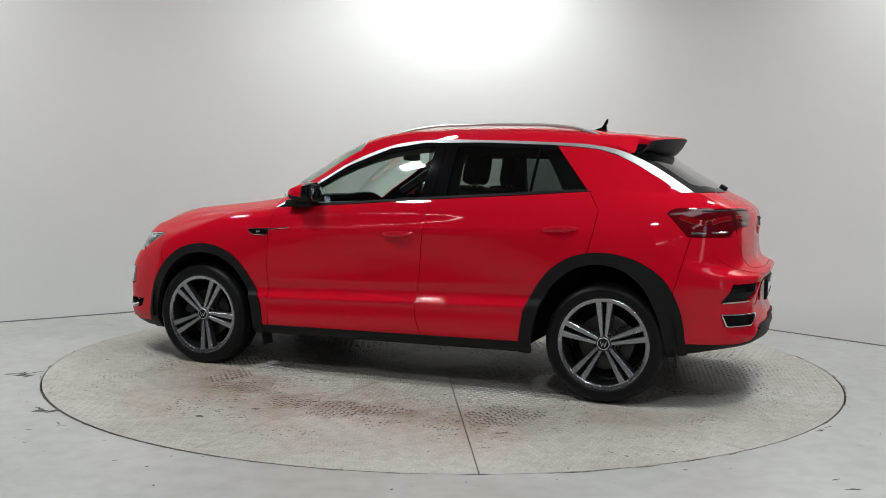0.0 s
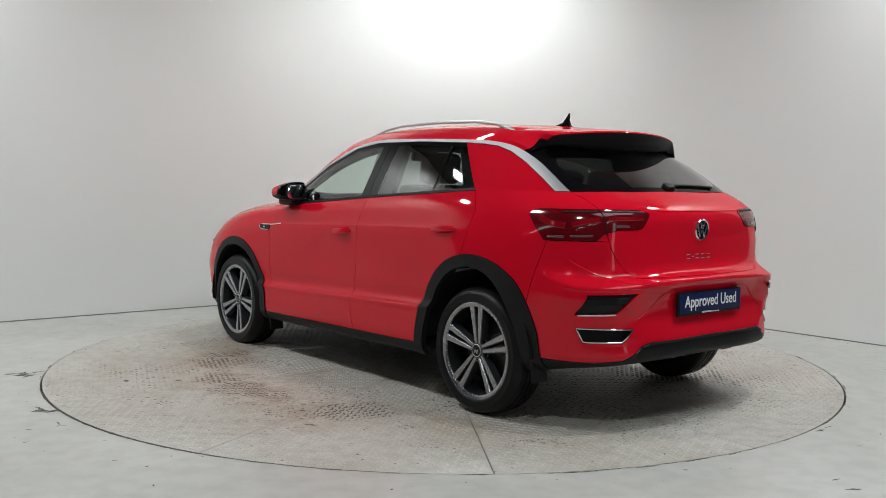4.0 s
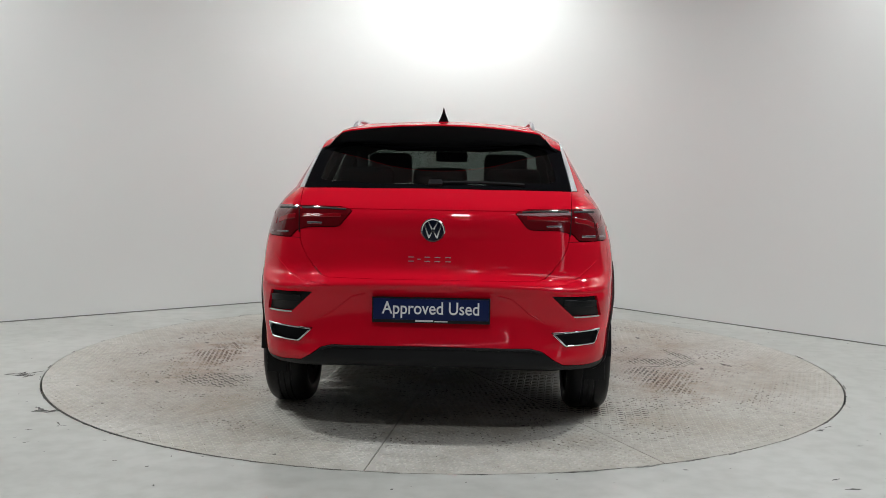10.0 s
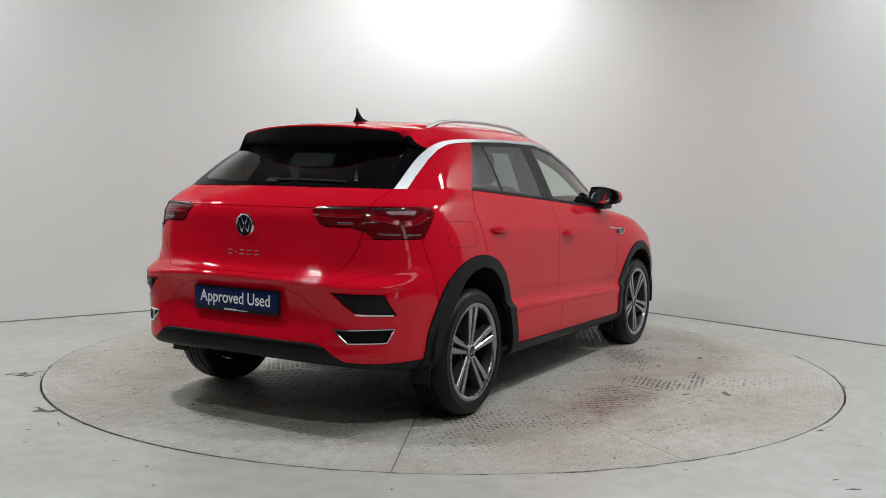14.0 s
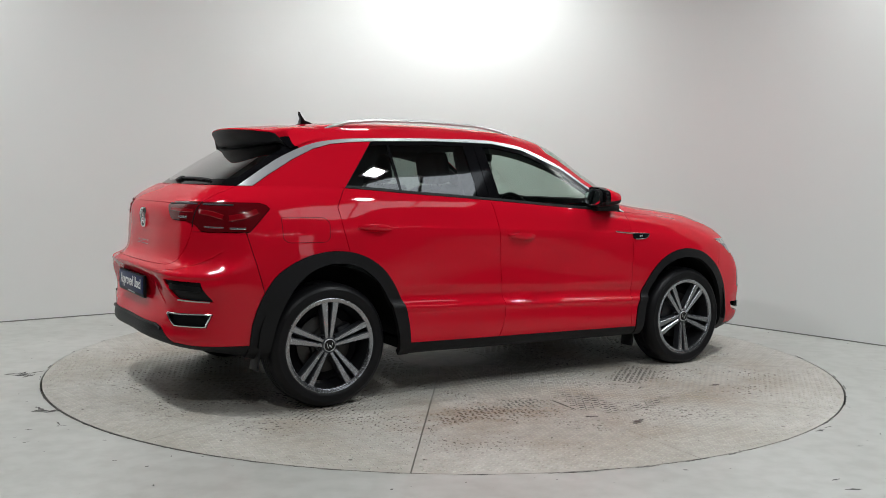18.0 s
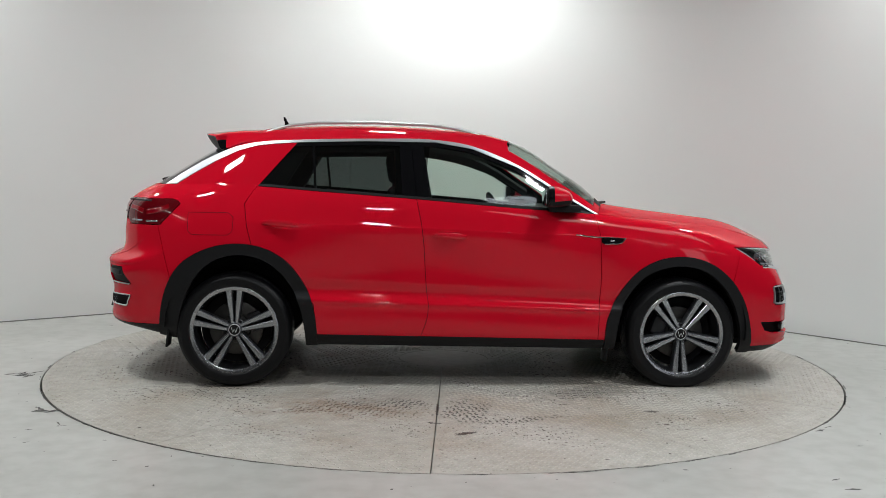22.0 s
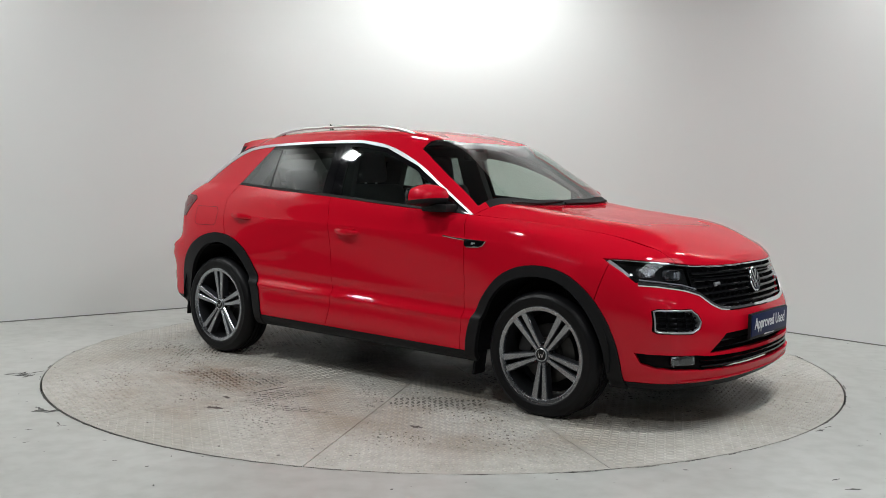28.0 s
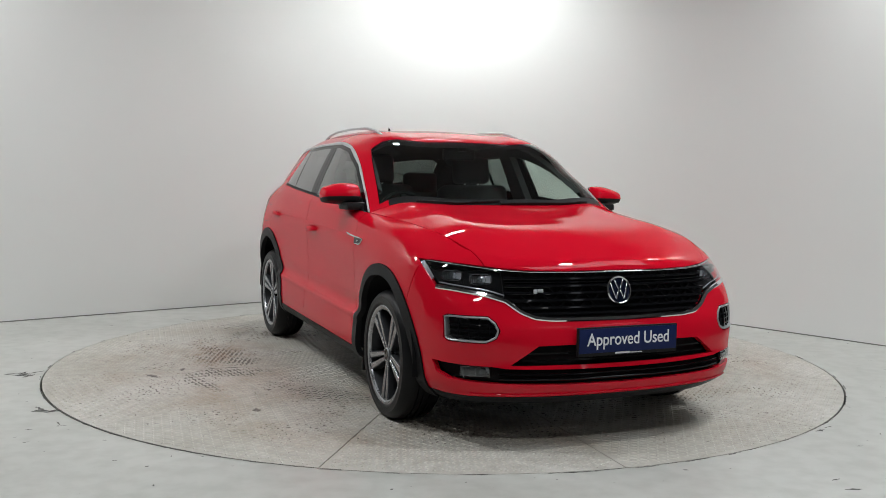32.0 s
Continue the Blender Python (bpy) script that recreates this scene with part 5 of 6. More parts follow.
def emblem(face, z, r, parent):
    p, n = skin(face, 0, z)
    n = Vector((n.x, 0, n.z)).normalized()
    flat = frame_at(p, n)
    fr = flat @ Matrix.Rotation(radians(90), 4, "X")
    bm = bmesh.new()
    lathe(bm, [(r, -.02), (r, .008), (r - .004, .012), (r - .009, .010), (r - .010, .004)], 48, fr)
    e = part("emblem", bm, CHROME, parent, "round chrome emblem")
    bm = bmesh.new()
    lathe(bm, [(r - .008, -.01), (r - .009, .004), (0, .006)], 40, fr)
    part("emblem_field", bm, EMBLEM, e, "gloss dark emblem field")
    bm = bmesh.new()
    k = r / .065
    for s in (1, -1):
        for a, b in (((s * .045, .036), (s * .021, -.040)), ((s * .021, -.040), (s * .004, .000)), ((s * .024, .048), (s * .004, .006))):
            a, b = Vector(a) * k, Vector(b) * k
            d = b - a
            mm = flat @ Matrix.Translation(((a + b) / 2).to_3d()) @ Matrix.Rotation(math.atan2(d.y, d.x), 4, "Z")
            box(bm, -d.length / 2, d.length / 2, -.0042 * k, .0042 * k, .005, .0105, .0012, mm)
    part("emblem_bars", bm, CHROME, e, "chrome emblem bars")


emblem("nose", .714, .066, car)
emblem("tail", .978, .056, car)
# small bright letter-like badge on the grille and the tail script, as plain bars
bm = bmesh.new()
p, n = skin("nose", -.40, .715)
fr = frame_at(p, n)
box(bm, -.022, -.006, -.010, .010, -.006, .004, .002, fr)
box(bm, -.004, .022, -.0035, .010, -.006, .004, .002, fr)
part("grille_badge", bm, SATIN, front_bumper, "small bright grille badge")
for k, (w, y) in enumerate(((.026, .098), (.014, .062), (.026, .024), (.026, -.022), (.026, -.070))):
    p, n = skin("tail", y, .845)
    for off in ((0.0,) if k == 1 else (.0095, -.0095)):
        bm = bmesh.new()
        box(bm, -w / 2, w / 2, off - .002, off + .002, -.004, .0025, .0006, frame_at(p, n))
        part("script_bar", bm, VENTGREY, tailgate, "satin silver script bar")
# side vents with bright surround, and mesh in them
for s in (1, -1):
    pts = [(s * u, w) for u, w in ((.792, .600), (.780, .606), (.637, .603), (.611, .580), (.599, .548), (.613, .516), (.652, .497), (.782, .501), (.791, .510))]
    bar_on("nose", pts, 48, .0075, .003, "vent_surround", VENTGREY, front_bumper, "satin silver vent surround", sink=.03, closed=True)
    for z in (.52, .545, .57):
        bar_on("nose", [(s * .61, z), (s * .70, z), (s * .785, z)], 12, .006, -.016, "vent_slat", GLOSS, front_bumper, sink=.012, label="black vent slat")
    for y in (.64, .68, .72, .76):
        bar_on("nose", [(s * y, .505), (s * (y - .01), .60)], 4, .005, -.018, "vent_web", GLOSS, front_bumper, sink=.010)
    bm = bmesh.new()
    p, n = skin("nose", s * .692, .365)
    fr = frame_at(p - n * .012, Vector((.85, s * .52, 0)).normalized())
    box(bm, -.064, .064, -.021, .021, -.02, .004, .008, fr)
    fog = part("fog_lamp", bm, GLOSS, front_bumper, "clear fog lamp")
    bm = bmesh.new()
    box(bm, -.067, .067, -.023, .023, .004, .009, .003, fr)
    part("fog_lens", bm, LENS, fog, "clear fog lamp lens")
    for u, w in ((-s * -.030, .020), (-s * .012, .013)):  # bowls of the two reflectors
        bm = bmesh.new()
        lathe(bm, [(.0, -.006), (w * .5, -.004), (w * .85, .001), (w, .0035)], 20, fr @ Matrix.Translation((u, 0, .0)) @ Matrix.Rotation(radians(90), 4, "X"))
        part("reflector_bowl", bm, LAMPWHITE, fog, "bright reflector bowl")
    for k in range(5):
        bm = bmesh.new()
        u = -.054 + k * .027
        box(bm, u - .0016, u + .0016, -.017, .017, .0035, .0062, .0005, fr @ Matrix.Rotation(radians(14), 4, "Z"))
        part("reflector_rib", bm, LAMPGREY, fog)
for z in (.352, .328):
    bar_on("nose", [(-.60, z + .004), (-.3, z), (0, z), (.3, z), (.60, z + .004)], 36, .010, -.008, "intake_slat", GLOSS, front_bumper, "black intake slat", sink=.02)
for z in (.415, .445):
    bar_on("nose", [(-.50, z), (0, z), (.50, z)], 30, .008, -.02, "intake_slat", GLOSS, front_bumper, "black intake slat", sink=.02)
bar_on("nose", [(-.70, .264), (-.55, .266), (-.25, .265), (0, .264), (.25, .265), (.55, .266), (.70, .264)], 40, .010, .006, "lip_edge", PAINT, front_bumper, "red edge of the front lip")


# ---- number plate holders with dealer lettering ----
def lettering(text, size, place, mat, name, parent, label):
    cu = bpy.data.curves.new(name, "FONT")
    cu.body, cu.size, cu.extrude, cu.align_x, cu.align_y = text, size, 0.0006, "CENTER", "CENTER"
    cu.offset = 0.0008
    ob = bpy.data.objects.new(name, cu)
    scene.collection.objects.link(ob)
    dg = bpy.context.evaluated_depsgraph_get()
    me = bpy.data.meshes.new_from_object(ob.evaluated_get(dg))
    bpy.data.objects.remove(ob)
    me.transform(place)
    me.materials.clear()
    me.materials.append(mat)
    o = new(name, me)
    o.parent = parent
    o["label"] = label


def number_plate(x, z0, z1, tilt, sgn):
    fr = frame_at(Vector((x, 0, (z0 + z1) / 2)), Vector((sgn * math.cos(tilt), 0, math.sin(tilt))))
    hw, hh = .260, (z1 - z0) / 2
    bm = bmesh.new()
    box(bm, -hw - .006, hw + .006, -hh - .006, hh + .006, -.016, .0, .003, fr)
    holder = part("plate_holder", bm, BLACK, car, "black plate holder")
    bm = bmesh.new()
    box(bm, -hw, hw, -hh + .009, hh, .0, .004, .0015, fr)
    part("plate_panel", bm, NAVY, holder, "navy blue plate panel")
    lettering("Approved Used", .080, fr @ Matrix.Translation((0, .008, .0048)) @ Matrix.Diagonal((.86, 1, 1, 1)), WHITE, "plate_lettering", holder, "white lettering reading Approved Used")
    for a, b, hgt in ((-.070, .010, .0045), (.016, .075, .0022)):
        bm = bmesh.new()
        box(bm, a, b, -hh + .0005, -hh + .0005 + 2 * hgt, .0, .0015, 0, fr)
        part("plate_bar", bm, WHITE, holder, "small white printed bar")


number_plate(-2.094, .568, .672, 0.0, -1)
number_plate(2.150, .438, .556, 0.0, 1)
# ---- tail ----
for s in (1, -1):
    half = "left" if s > 0 else "right"
    h, m = HALF[half], (lambda pts: [(s * u, w) for u, w in pts])
    t = h["tail"]
    bar_on("tail", m([(.425, 1.038), (.50, 1.036), (.615, 1.034)]), 14, .018, .005, "light_bar", REDLENS2, t, "bright red light bar")
    bar_on("tail", m([(.405, 1.064), (.50, 1.068), (.62, 1.068)]), 14, .012, .0055, "lamp_brow", BLACK, t, "black lamp edge")
    bar_on("tail", m([(.515, 1.000), (.55, 1.001), (.585, 1.001)]), 8, .011, .0055, "reverse_light", LAMPGREY, t, "clear reversing light")
    bar_on("tail", m([(.650, 1.030), (.70, 1.022), (.745, 1.005)]), 8, .026, .005, "light_bar", REDLENS2, t, "bright red light bar")
    bar_on("tail", m([(.645, 1.066), (.70, 1.066), (.75, 1.064)]), 8, .012, .0055, "lamp_brow", BLACK, t, "black lamp edge")
    bar_on("tail", m([(.685, .955), (.72, .953), (.755, .952)]), 8, .009, .0055, "indicator", LAMPGREY, t, "pale indicator lamp")
    bar_on(half, [(-1.80, 1.000), (-1.73, 1.012), (-1.668, 1.036)], 10, .030, .005, "light_bar", REDLENS2, t, "bright red light bar")
    bar_on(half, [(-1.80, .95), (-1.76, .95), (-1.73, .95)], 6, .010, .0055, "indicator", LAMPGREY, t, "pale indicator lamp")
    bar_on("tail", m([(.626, .955), (.630, 1.03), (.634, 1.078)]), 8, .0045, .0058, "lamp_seam", DARK, t, "dark joint across the lamp", sink=.004)
    # bright trims of the dummy tailpipes
    bar_on("tail", m([(.776, .526), (.549, .521), (.612, .462), (.752, .462)]), 40, .008, .006, "exhaust_trim", CHROME, rear_bumper, "chrome exhaust trim", sink=.02, closed=True)
    bar_on("tail", m([(.646, .593), (.70, .590), (.775, .587)]), 10, .006, .002, "inset_edge", SATIN, rear_bumper, "thin bright inset edge")
    bar_on("tail", m([(.60, .66), (.70, .655), (.76, .65)]), 10, .030, -.004, "rear_reflector", GLOSS, rear_bumper, "dark bumper reflector", sink=.008)
    # creases that frame the plate scoop and the bumper shoulder
    bar_on("tail", m([(.47, .728), (.60, .742), (.68, .772), (.735, .812), (.765, .84)]), 18, .006, .0025, "bumper_crease", PAINT, rear_bumper, "red bumper crease")
    bar_on("tail", m([(.30, .690), (.36, .675), (.44, .61), (.52, .565)]), 16, .006, .003, "bumper_crease", PAINT, rear_bumper, "red bumper crease")
bar_on("tail", [(-.50, .432), (-.45, .446), (-.30, .450), (0, .450), (.30, .450), (.45, .446), (.50, .432)], 40, .012, .010, "valance_edge", BLACK, rear_bumper, "black valance edge")
bar_on("tail", [(-.63, 1.066), (-.4, 1.070), (0, 1.071), (.4, 1.070), (.63, 1.066)], 40, .006, .0035, "gate_crease", PAINT, tailgate, "red tailgate crease")

# roof spoiler
bm = bmesh.new()
rings = []
for k in range(33):
    y = 0.606 * math.sin(math.pi / 2 * (k - 16) / 16)
    q = abs(y)
    w = min(1.0, max(0.0, (q - 0.49) / 0.115))
    w = w * w * (3 - 2 * w)
    xt = -1.588 + 0.50 * y * y
    zt = (1 - w) * (1.482 - 0.115 * y * y) + w * (skin("top", xt, y)[0].z + 0.012)
    z0 = skin("top", -1.20, y)[0].z + 0.002

    def crown(x, part_way, over):
        """A point of the spoiler's top between the roof and the lip, sinking to the skin at the ends."""
        return (x, y, (1 - w) * (z0 * (1 - part_way) + zt * part_way + over) + w * (skin("top", x, y)[0].z + 0.008))
    mid = max(zt - 0.056, skin("top", xt + 0.030, y)[0].z + 0.002)
    low = min(mid - 0.002, max(zt - 0.086, skin("top", xt + 0.058, y)[0].z + 0.002))
    g = skin("top", xt + 0.085, y)[0]
    rings.append([Vector(v) for v in (
        (-1.20, y, z0), crown(-1.30, 0.28, 0.005), crown(-1.42 + 0.1 * y * y, 0.64, 0.006),
        (xt + 0.03, y, zt + 0.003), (xt + 0.004, y, zt), (xt, y, zt - 0.005), (xt + 0.002, y, zt - 0.008),
        (xt + 0.030, y, min(mid, zt - 0.009)), (xt + 0.058, y, low), (xt + 0.085, y, min(low, g.z - 0.003)))])


def loft(bm, rings, a, b):
    vs = [[bm.verts.new(p) for p in r[a:b]] for r in rings]
    for r, q in zip(vs, vs[1:]):
        for i in range(len(r) - 1):
            bm.faces.new((r[i], r[i + 1], q[i + 1], q[i]))
    bmesh.ops.recalc_face_normals(bm, faces=bm.faces)
    return vs


loft(bm, rings, 0, 3)
loft(bm, [r for r in rings if abs(r[0].y) < 0.545], 2, 7)
spoiler = part("roof_spoiler", bm, PAINT, car, "red roof spoiler with a black underside", angle=50)
bm = bmesh.new()
loft(bm, rings, 6, 10)
part("spoiler_underside", bm, BLACK, spoiler, "black spoiler underside", angle=50)
for side in (1, -1):
    bm = bmesh.new()
    loft(bm, [r for r in rings if r[0].y * side > 0.50], 2, 7)
    part("spoiler_end", bm, FRIT, spoiler, "gloss black spoiler end", angle=50)
# brake light recess and rear wiper
bm = bmesh.new()
line = [skin("top", -1.812 + 0.03 * k / 10, .02 - .44 * k / 10) for k in range(11)]
ribbon(bm, [(p + n * .006, n) for p, n in line], .014, .006, .004)
part("wiper_blade", bm, BLACK, car, "black rear wiper")
bm = bmesh.new()
p, n = skin("top", -1.815, 0.0)
box(bm, -.022, .022, -.03, .035, -.004, .016, .007, frame_at(p, n, Vector((0, 1, 0))))
part("wiper_cap", bm, BLACK, car, "black rear wiper cover")
# front wipers
for y0, y1 in ((.55, -.05), (-.05, -.55)):
    bm = bmesh.new()
    line = [skin("top", 0.903 - 0.11 * abs(y0 + (y1 - y0) * k / 10) ** 2 + 0.02 * k / 10, y0 + (y1 - y0) * k / 10) for k in range(11)]
    ribbon(bm, [(p + n * .010, n) for p, n in line], .014, .008, .004)
    part("wiper_blade", bm, BLACK, car, "black windscreen wiper")

# shark-fin aerial
bm = bmesh.new()
p, n = skin("top", -1.06, 0)
prof = [(-.055, 0), (-.045, .012), (-.042, .055), (-.052, .078), (-.040, .074), (-.015, .030), (.03, .012), (.065, 0)]
rings = []
for u in (-1, -.6, 0, .6, 1):
    rings.append([Vector((-1.06 + a * (1 - .05 * abs(u)), u * (.024 * (1 - min(1, b / .08)) + .004), p.z - .004 + b * (1 - .30 * u * u))) for a, b in prof])
loft(bm, rings, 0, len(prof))
for r in (rings[0], rings[-1]):
    bm.faces.new([bm.verts.new(q) for q in r])
bmesh.ops.remove_doubles(bm, verts=bm.verts, dist=1e-5)
bmesh.ops.recalc_face_normals(bm, faces=bm.faces)
part("aerial", bm, GLOSS, car, "gloss black shark-fin aerial")

# roof rails
RAIL = [(-1.165, 1.484), (-1.12, 1.504), (-1.02, 1.530), (-.85, 1.548), (-.5, 1.555), (-.16, 1.546), (.0, 1.524), (.10, 1.499), (.165, 1.475)]
RAIL_Y = 0.487
for s in (1, -1):
    half = "left" if s > 0 else "right"
    q = spaced(RAIL, 40)
    bm = bmesh.new()
    line = [(Vector((x, s * RAIL_Y, z - .010)), Vector((0, s * .35, .94))) for x, z in q]
    ribbon(bm, line, .019, .009, .005)
    rail = part("roof_rail", bm, SATIN, car, "satin silver roof rail")
    for x0, x1 in ((-1.145, -1.05), (0.05, .145)):
        bm = bmesh.new()
        n = 8
        rg = []
        for k in range(n + 1):
            x = x0 + (x1 - x0) * k / n
            zt = float(np.interp(x, [a for a, b in RAIL], [b for a, b in RAIL])) - .012
            b0, _ = skin("top", x, s * RAIL_Y)
            rg.append([Vector((x, s * (RAIL_Y + u), z)) for u, z in ((-.007, b0.z - .004), (-.006, max(zt - .004, b0.z)), (.006, max(zt - .004, b0.z)), (.007, b0.z - .004))])
        loft(bm, rg, 0, 4)
        part("rail_foot", bm, BLACK, rail, "black roof rail foot")

# door handles, wing badges, fuel flap
for s in (1, -1):
    half = "left" if s > 0 else "right"
    h = HALF[half]
    for door, x0, x1, z0, z1 in (("front_door", -.176, .023, .898, .889), ("rear_door", -1.145, -.942, .954, .943)):
        line = [skin(half, x0 + (x1 - x0) * k / 12, z0 + (z1 - z0) * k / 12) for k in range(13)]
        bm = bmesh.new()
        rg = []
        for k, (p, n) in enumerate(line):
            e = math.sin(math.pi * min(1, max(0, k / 12)))
            out = .034 * e ** .6 + .002
            wv = .0165 * max(.12, e) ** .45
            up = Vector((0, 0, 1))
            rg.append([p + n * a + up * b for a, b in ((out - .012, -wv), (out - .003, -wv * 1.05), (out, -wv * .4), (out, wv * .5), (out - .005, wv * 1.1), (out - .014, wv))])
        vv = [[bm.verts.new(p) for p in r] for r in rg]
        for r, q in zip(vv, vv[1:]):
            for i in range(6):
                bm.faces.new((r[i], r[(i + 1) % 6], q[(i + 1) % 6], q[i]))
        bm.faces.new(vv[0])
        bm.faces.new(vv[-1])
        bmesh.ops.recalc_face_normals(bm, faces=bm.faces)
        hd = part("door_handle", bm, PAINT, h[door], "body-coloured door handle", angle=50)
        bm = bmesh.new()
        ribbon(bm, [(p + n * -.002, n) for p, n in line[2:11]], .046, .0032, .002)
        part("handle_recess", bm, PAINT, h[door], "red handle recess")
    # bright wing badge with its long tail
    bar_on(half, [(.655, .905), (.72, .897), (.80, .891), (.90, .888), (.945, .884)], 20, .008, .005, "wing_trim", CHROME, h["fender"], "chrome wing trim line")
    bm = bmesh.new()
    p, n = skin(half, .868, .872)
    fr = frame_at(p, n)
    sx = -1 if s > 0 else 1
    solid(bm, [(sx * u, v) for u, v in ((-.066, .014), (.072, .016), (.052, -.010), (.030, -.018), (-.050, -.018), (-.064, -.010))][::sx], fr, .006)
    part("wing_badge", bm, GLOSS, h["fender"], "gloss black wing badge")
    bar_on(half, [(.945, .887), (.925, .864), (.90, .855), (.82, .854)], 14, .006, .008, "wing_trim", CHROME, h["fender"], "chrome wing trim edge")
    bm = bmesh.new()
    box(bm, -.013, -.003, -.005, .005, .006, .008, 0, fr)
    box(bm, 0, .011, -.002, .005, .006, .008, 0, fr)
    part("badge_mark", bm, SATIN, h["fender"], "small bright badge mark")
pts = [(-1.555, 1.005), (-1.33, 1.005), (-1.30, .98), (-1.305, .90), (-1.33, .88), (-1.53, .88), (-1.555, .90)]
bar_on("right", pts, 44, .003, .0006, "fuel_flap_gap", DARK, HALF["right"]["quarter"], "dark gap line of the fuel flap", closed=True)

# door mirrors
for s in (1, -1):
    half = "left" if s > 0 else "right"
    d = HALF[half]["front_door"]

    def egg(x0, x1, y0, y1, z0, z1, ztop):
        bm = bmesh.new()
        bmesh.ops.create_icosphere(bm, subdivisions=4, radius=1)
        for v in bm.verts:
            c = v.co
            sq = Vector([math.copysign(abs(q) ** 0.75, q) for q in c])
            sq = sq / max(1e-6, max(abs(sq.x), abs(sq.y), abs(sq.z))) * 0.5 + Vector(c) * 0.5
            v.co = sq
        for v in bm.verts:
            u = (v.co.y * s + 1) / 2
            v.co = Vector(((x0 + x1) / 2 + v.co.x * (x1 - x0) / 2, s * (y0 + (y1 - y0) * u), (z0 + z1) / 2 + v.co.z * (z1 - z0) / 2))
        return bm
    bm = egg(.466, .640, .770, .992, 1.058, 1.190, 0)
    for v in bm.verts:
        q = (abs(v.co.y) - .775) / .23
        v.co.z = 1.112 + (v.co.z - 1.112) * (1 - .30 * max(0, q) ** 2) - .010 * q * q
        v.co.z = 1.105 + (v.co.z - 1.105) * (1 - .38 * max(0, (v.co.x - .50) / .132) ** 2)
        v.co.x -= .030 * q
        if v.co.x < .500 - .03 * q:
            v.co.x = .500 - .03 * q
    low, rear = bm.copy(), bm.copy()
    level, back = dict(plane_co=(.55, 0, 1.100), plane_no=Vector((0.12, 0, -1)).normalized()), dict(plane_co=(.518, s * .87, 0), plane_no=Vector((-1, s * -0.12, 0)).normalized())
    everything = lambda b: b.verts[:] + b.edges[:] + b.faces[:]
    bmesh.ops.bisect_plane(bm, geom=everything(bm), clear_outer=True, **level)
    bmesh.ops.bisect_plane(bm, geom=everything(bm), clear_outer=True, **back)
    cap = part("mirror_cap", bm, PAINT, d, "red door mirror cap", angle=60)
    bmesh.ops.bisect_plane(low, geom=everything(low), clear_inner=True, **level)
    part("mirror_shell", low, BLACK, d, "black lower mirror shell", angle=60)
    bmesh.ops.bisect_plane(rear, geom=everything(rear), clear_inner=True, **back)
    bmesh.ops.bisect_plane(rear, geom=everything(rear), clear_outer=True, **level)
    part("mirror_housing", rear, GLOSS, d, "gloss black mirror housing", angle=60)
    bm = bmesh.new()
    fr = Matrix(((0, 0, -1, .466), (s, 0, 0, 0), (0, 1, 0, 0), (0, 0, 0, 1)))
    oval = [(.866 + .078 * math.copysign(abs(math.cos(a)) ** .6, math.cos(a)), 1.117 + .052 * math.copysign(abs(math.sin(a)) ** .6, math.sin(a))) for a in [2 * math.pi * k / 32 for k in range(32)]]
    solid(bm, oval, fr @ Matrix.Translation((0, 0, -.012)), .012)
    part("mirror_rim", bm, BLACK, d, "black mirror rim")
    bm = bmesh.new()
    solid(bm, [(.866 + (u - .866) * .9, 1.117 + (w - 1.117) * .88) for u, w in oval], fr @ Matrix.Translation((0, 0, .0005)), .003)
    part("mirror_glass", bm, MIRROR, d, "mirror glass")
    bm = bmesh.new()
    box(bm, .50, .68, min(s * .76, s * .88), max(s * .76, s * .88), 1.032, 1.076, .016)
    part("mirror_arm", bm, BLACK, d, "black mirror arm")

# ---- cabin ----
def cushion(bm, x0, x1, y0, y1, z0, z1, r, m=None):
    box(bm, x0, x1, y0, y1, z0, z1, r, m, seg=4)


for s in (1, -1):
    seat_bm = bmesh.new()
    cy = s * .36
    cushion(seat_bm, -.19, .28, cy - .25, cy + .25, .40, .58, .07)
    seat = part("front_seat", seat_bm, CLOTH, car, "charcoal cloth front seat", angle=60)
    bm = bmesh.new()
    cushion(bm, -.09, .07, -.255, .255, 0, .68, .06, Matrix.Translation((-.155, cy, .52)) @ Matrix.Rotation(radians(-17), 4, "Y"))
    part("backrest", bm, CLOTH, seat, angle=60)
    bm = bmesh.new()
    cushion(bm, -.05, .05, -.135, .135, 0, .19, .045, Matrix.Translation((-.365, cy, 1.185)) @ Matrix.Rotation(radians(-10), 4, "Y"))
    part("headrest", bm, CLOTH, seat, angle=60)
    for q in (-.05, .05):
        bm = bmesh.new()
        box(bm, -.367, -.355, cy + q - .006, cy + q + .006, 1.09, 1.21, .003)
        part("headrest_post", bm, SATIN, seat)
bm = bmesh.new()
cushion(bm, -1.25, -.72, -.58, .58, .42, .58, .06)
bench = part("rear_seat", bm, CLOTH, car, "charcoal cloth rear bench", angle=60)
bm = bmesh.new()
cushion(bm, -.07, .07, -.585, .585, 0, .63, .05, Matrix.Translation((-1.18, 0, .52)) @ Matrix.Rotation(radians(-22), 4, "Y"))
part("backrest", bm, CLOTH, bench, angle=60)
for y in (-.38, 0, .38):
    bm = bmesh.new()
    cushion(bm, -.05, .05, -.14, .14, 0, .17, .045, Matrix.Translation((-1.385, y, 1.10)) @ Matrix.Rotation(radians(-12), 4, "Y"))
    part("headrest", bm, CLOTH, bench, angle=60)
bm = bmesh.new()
rg = []
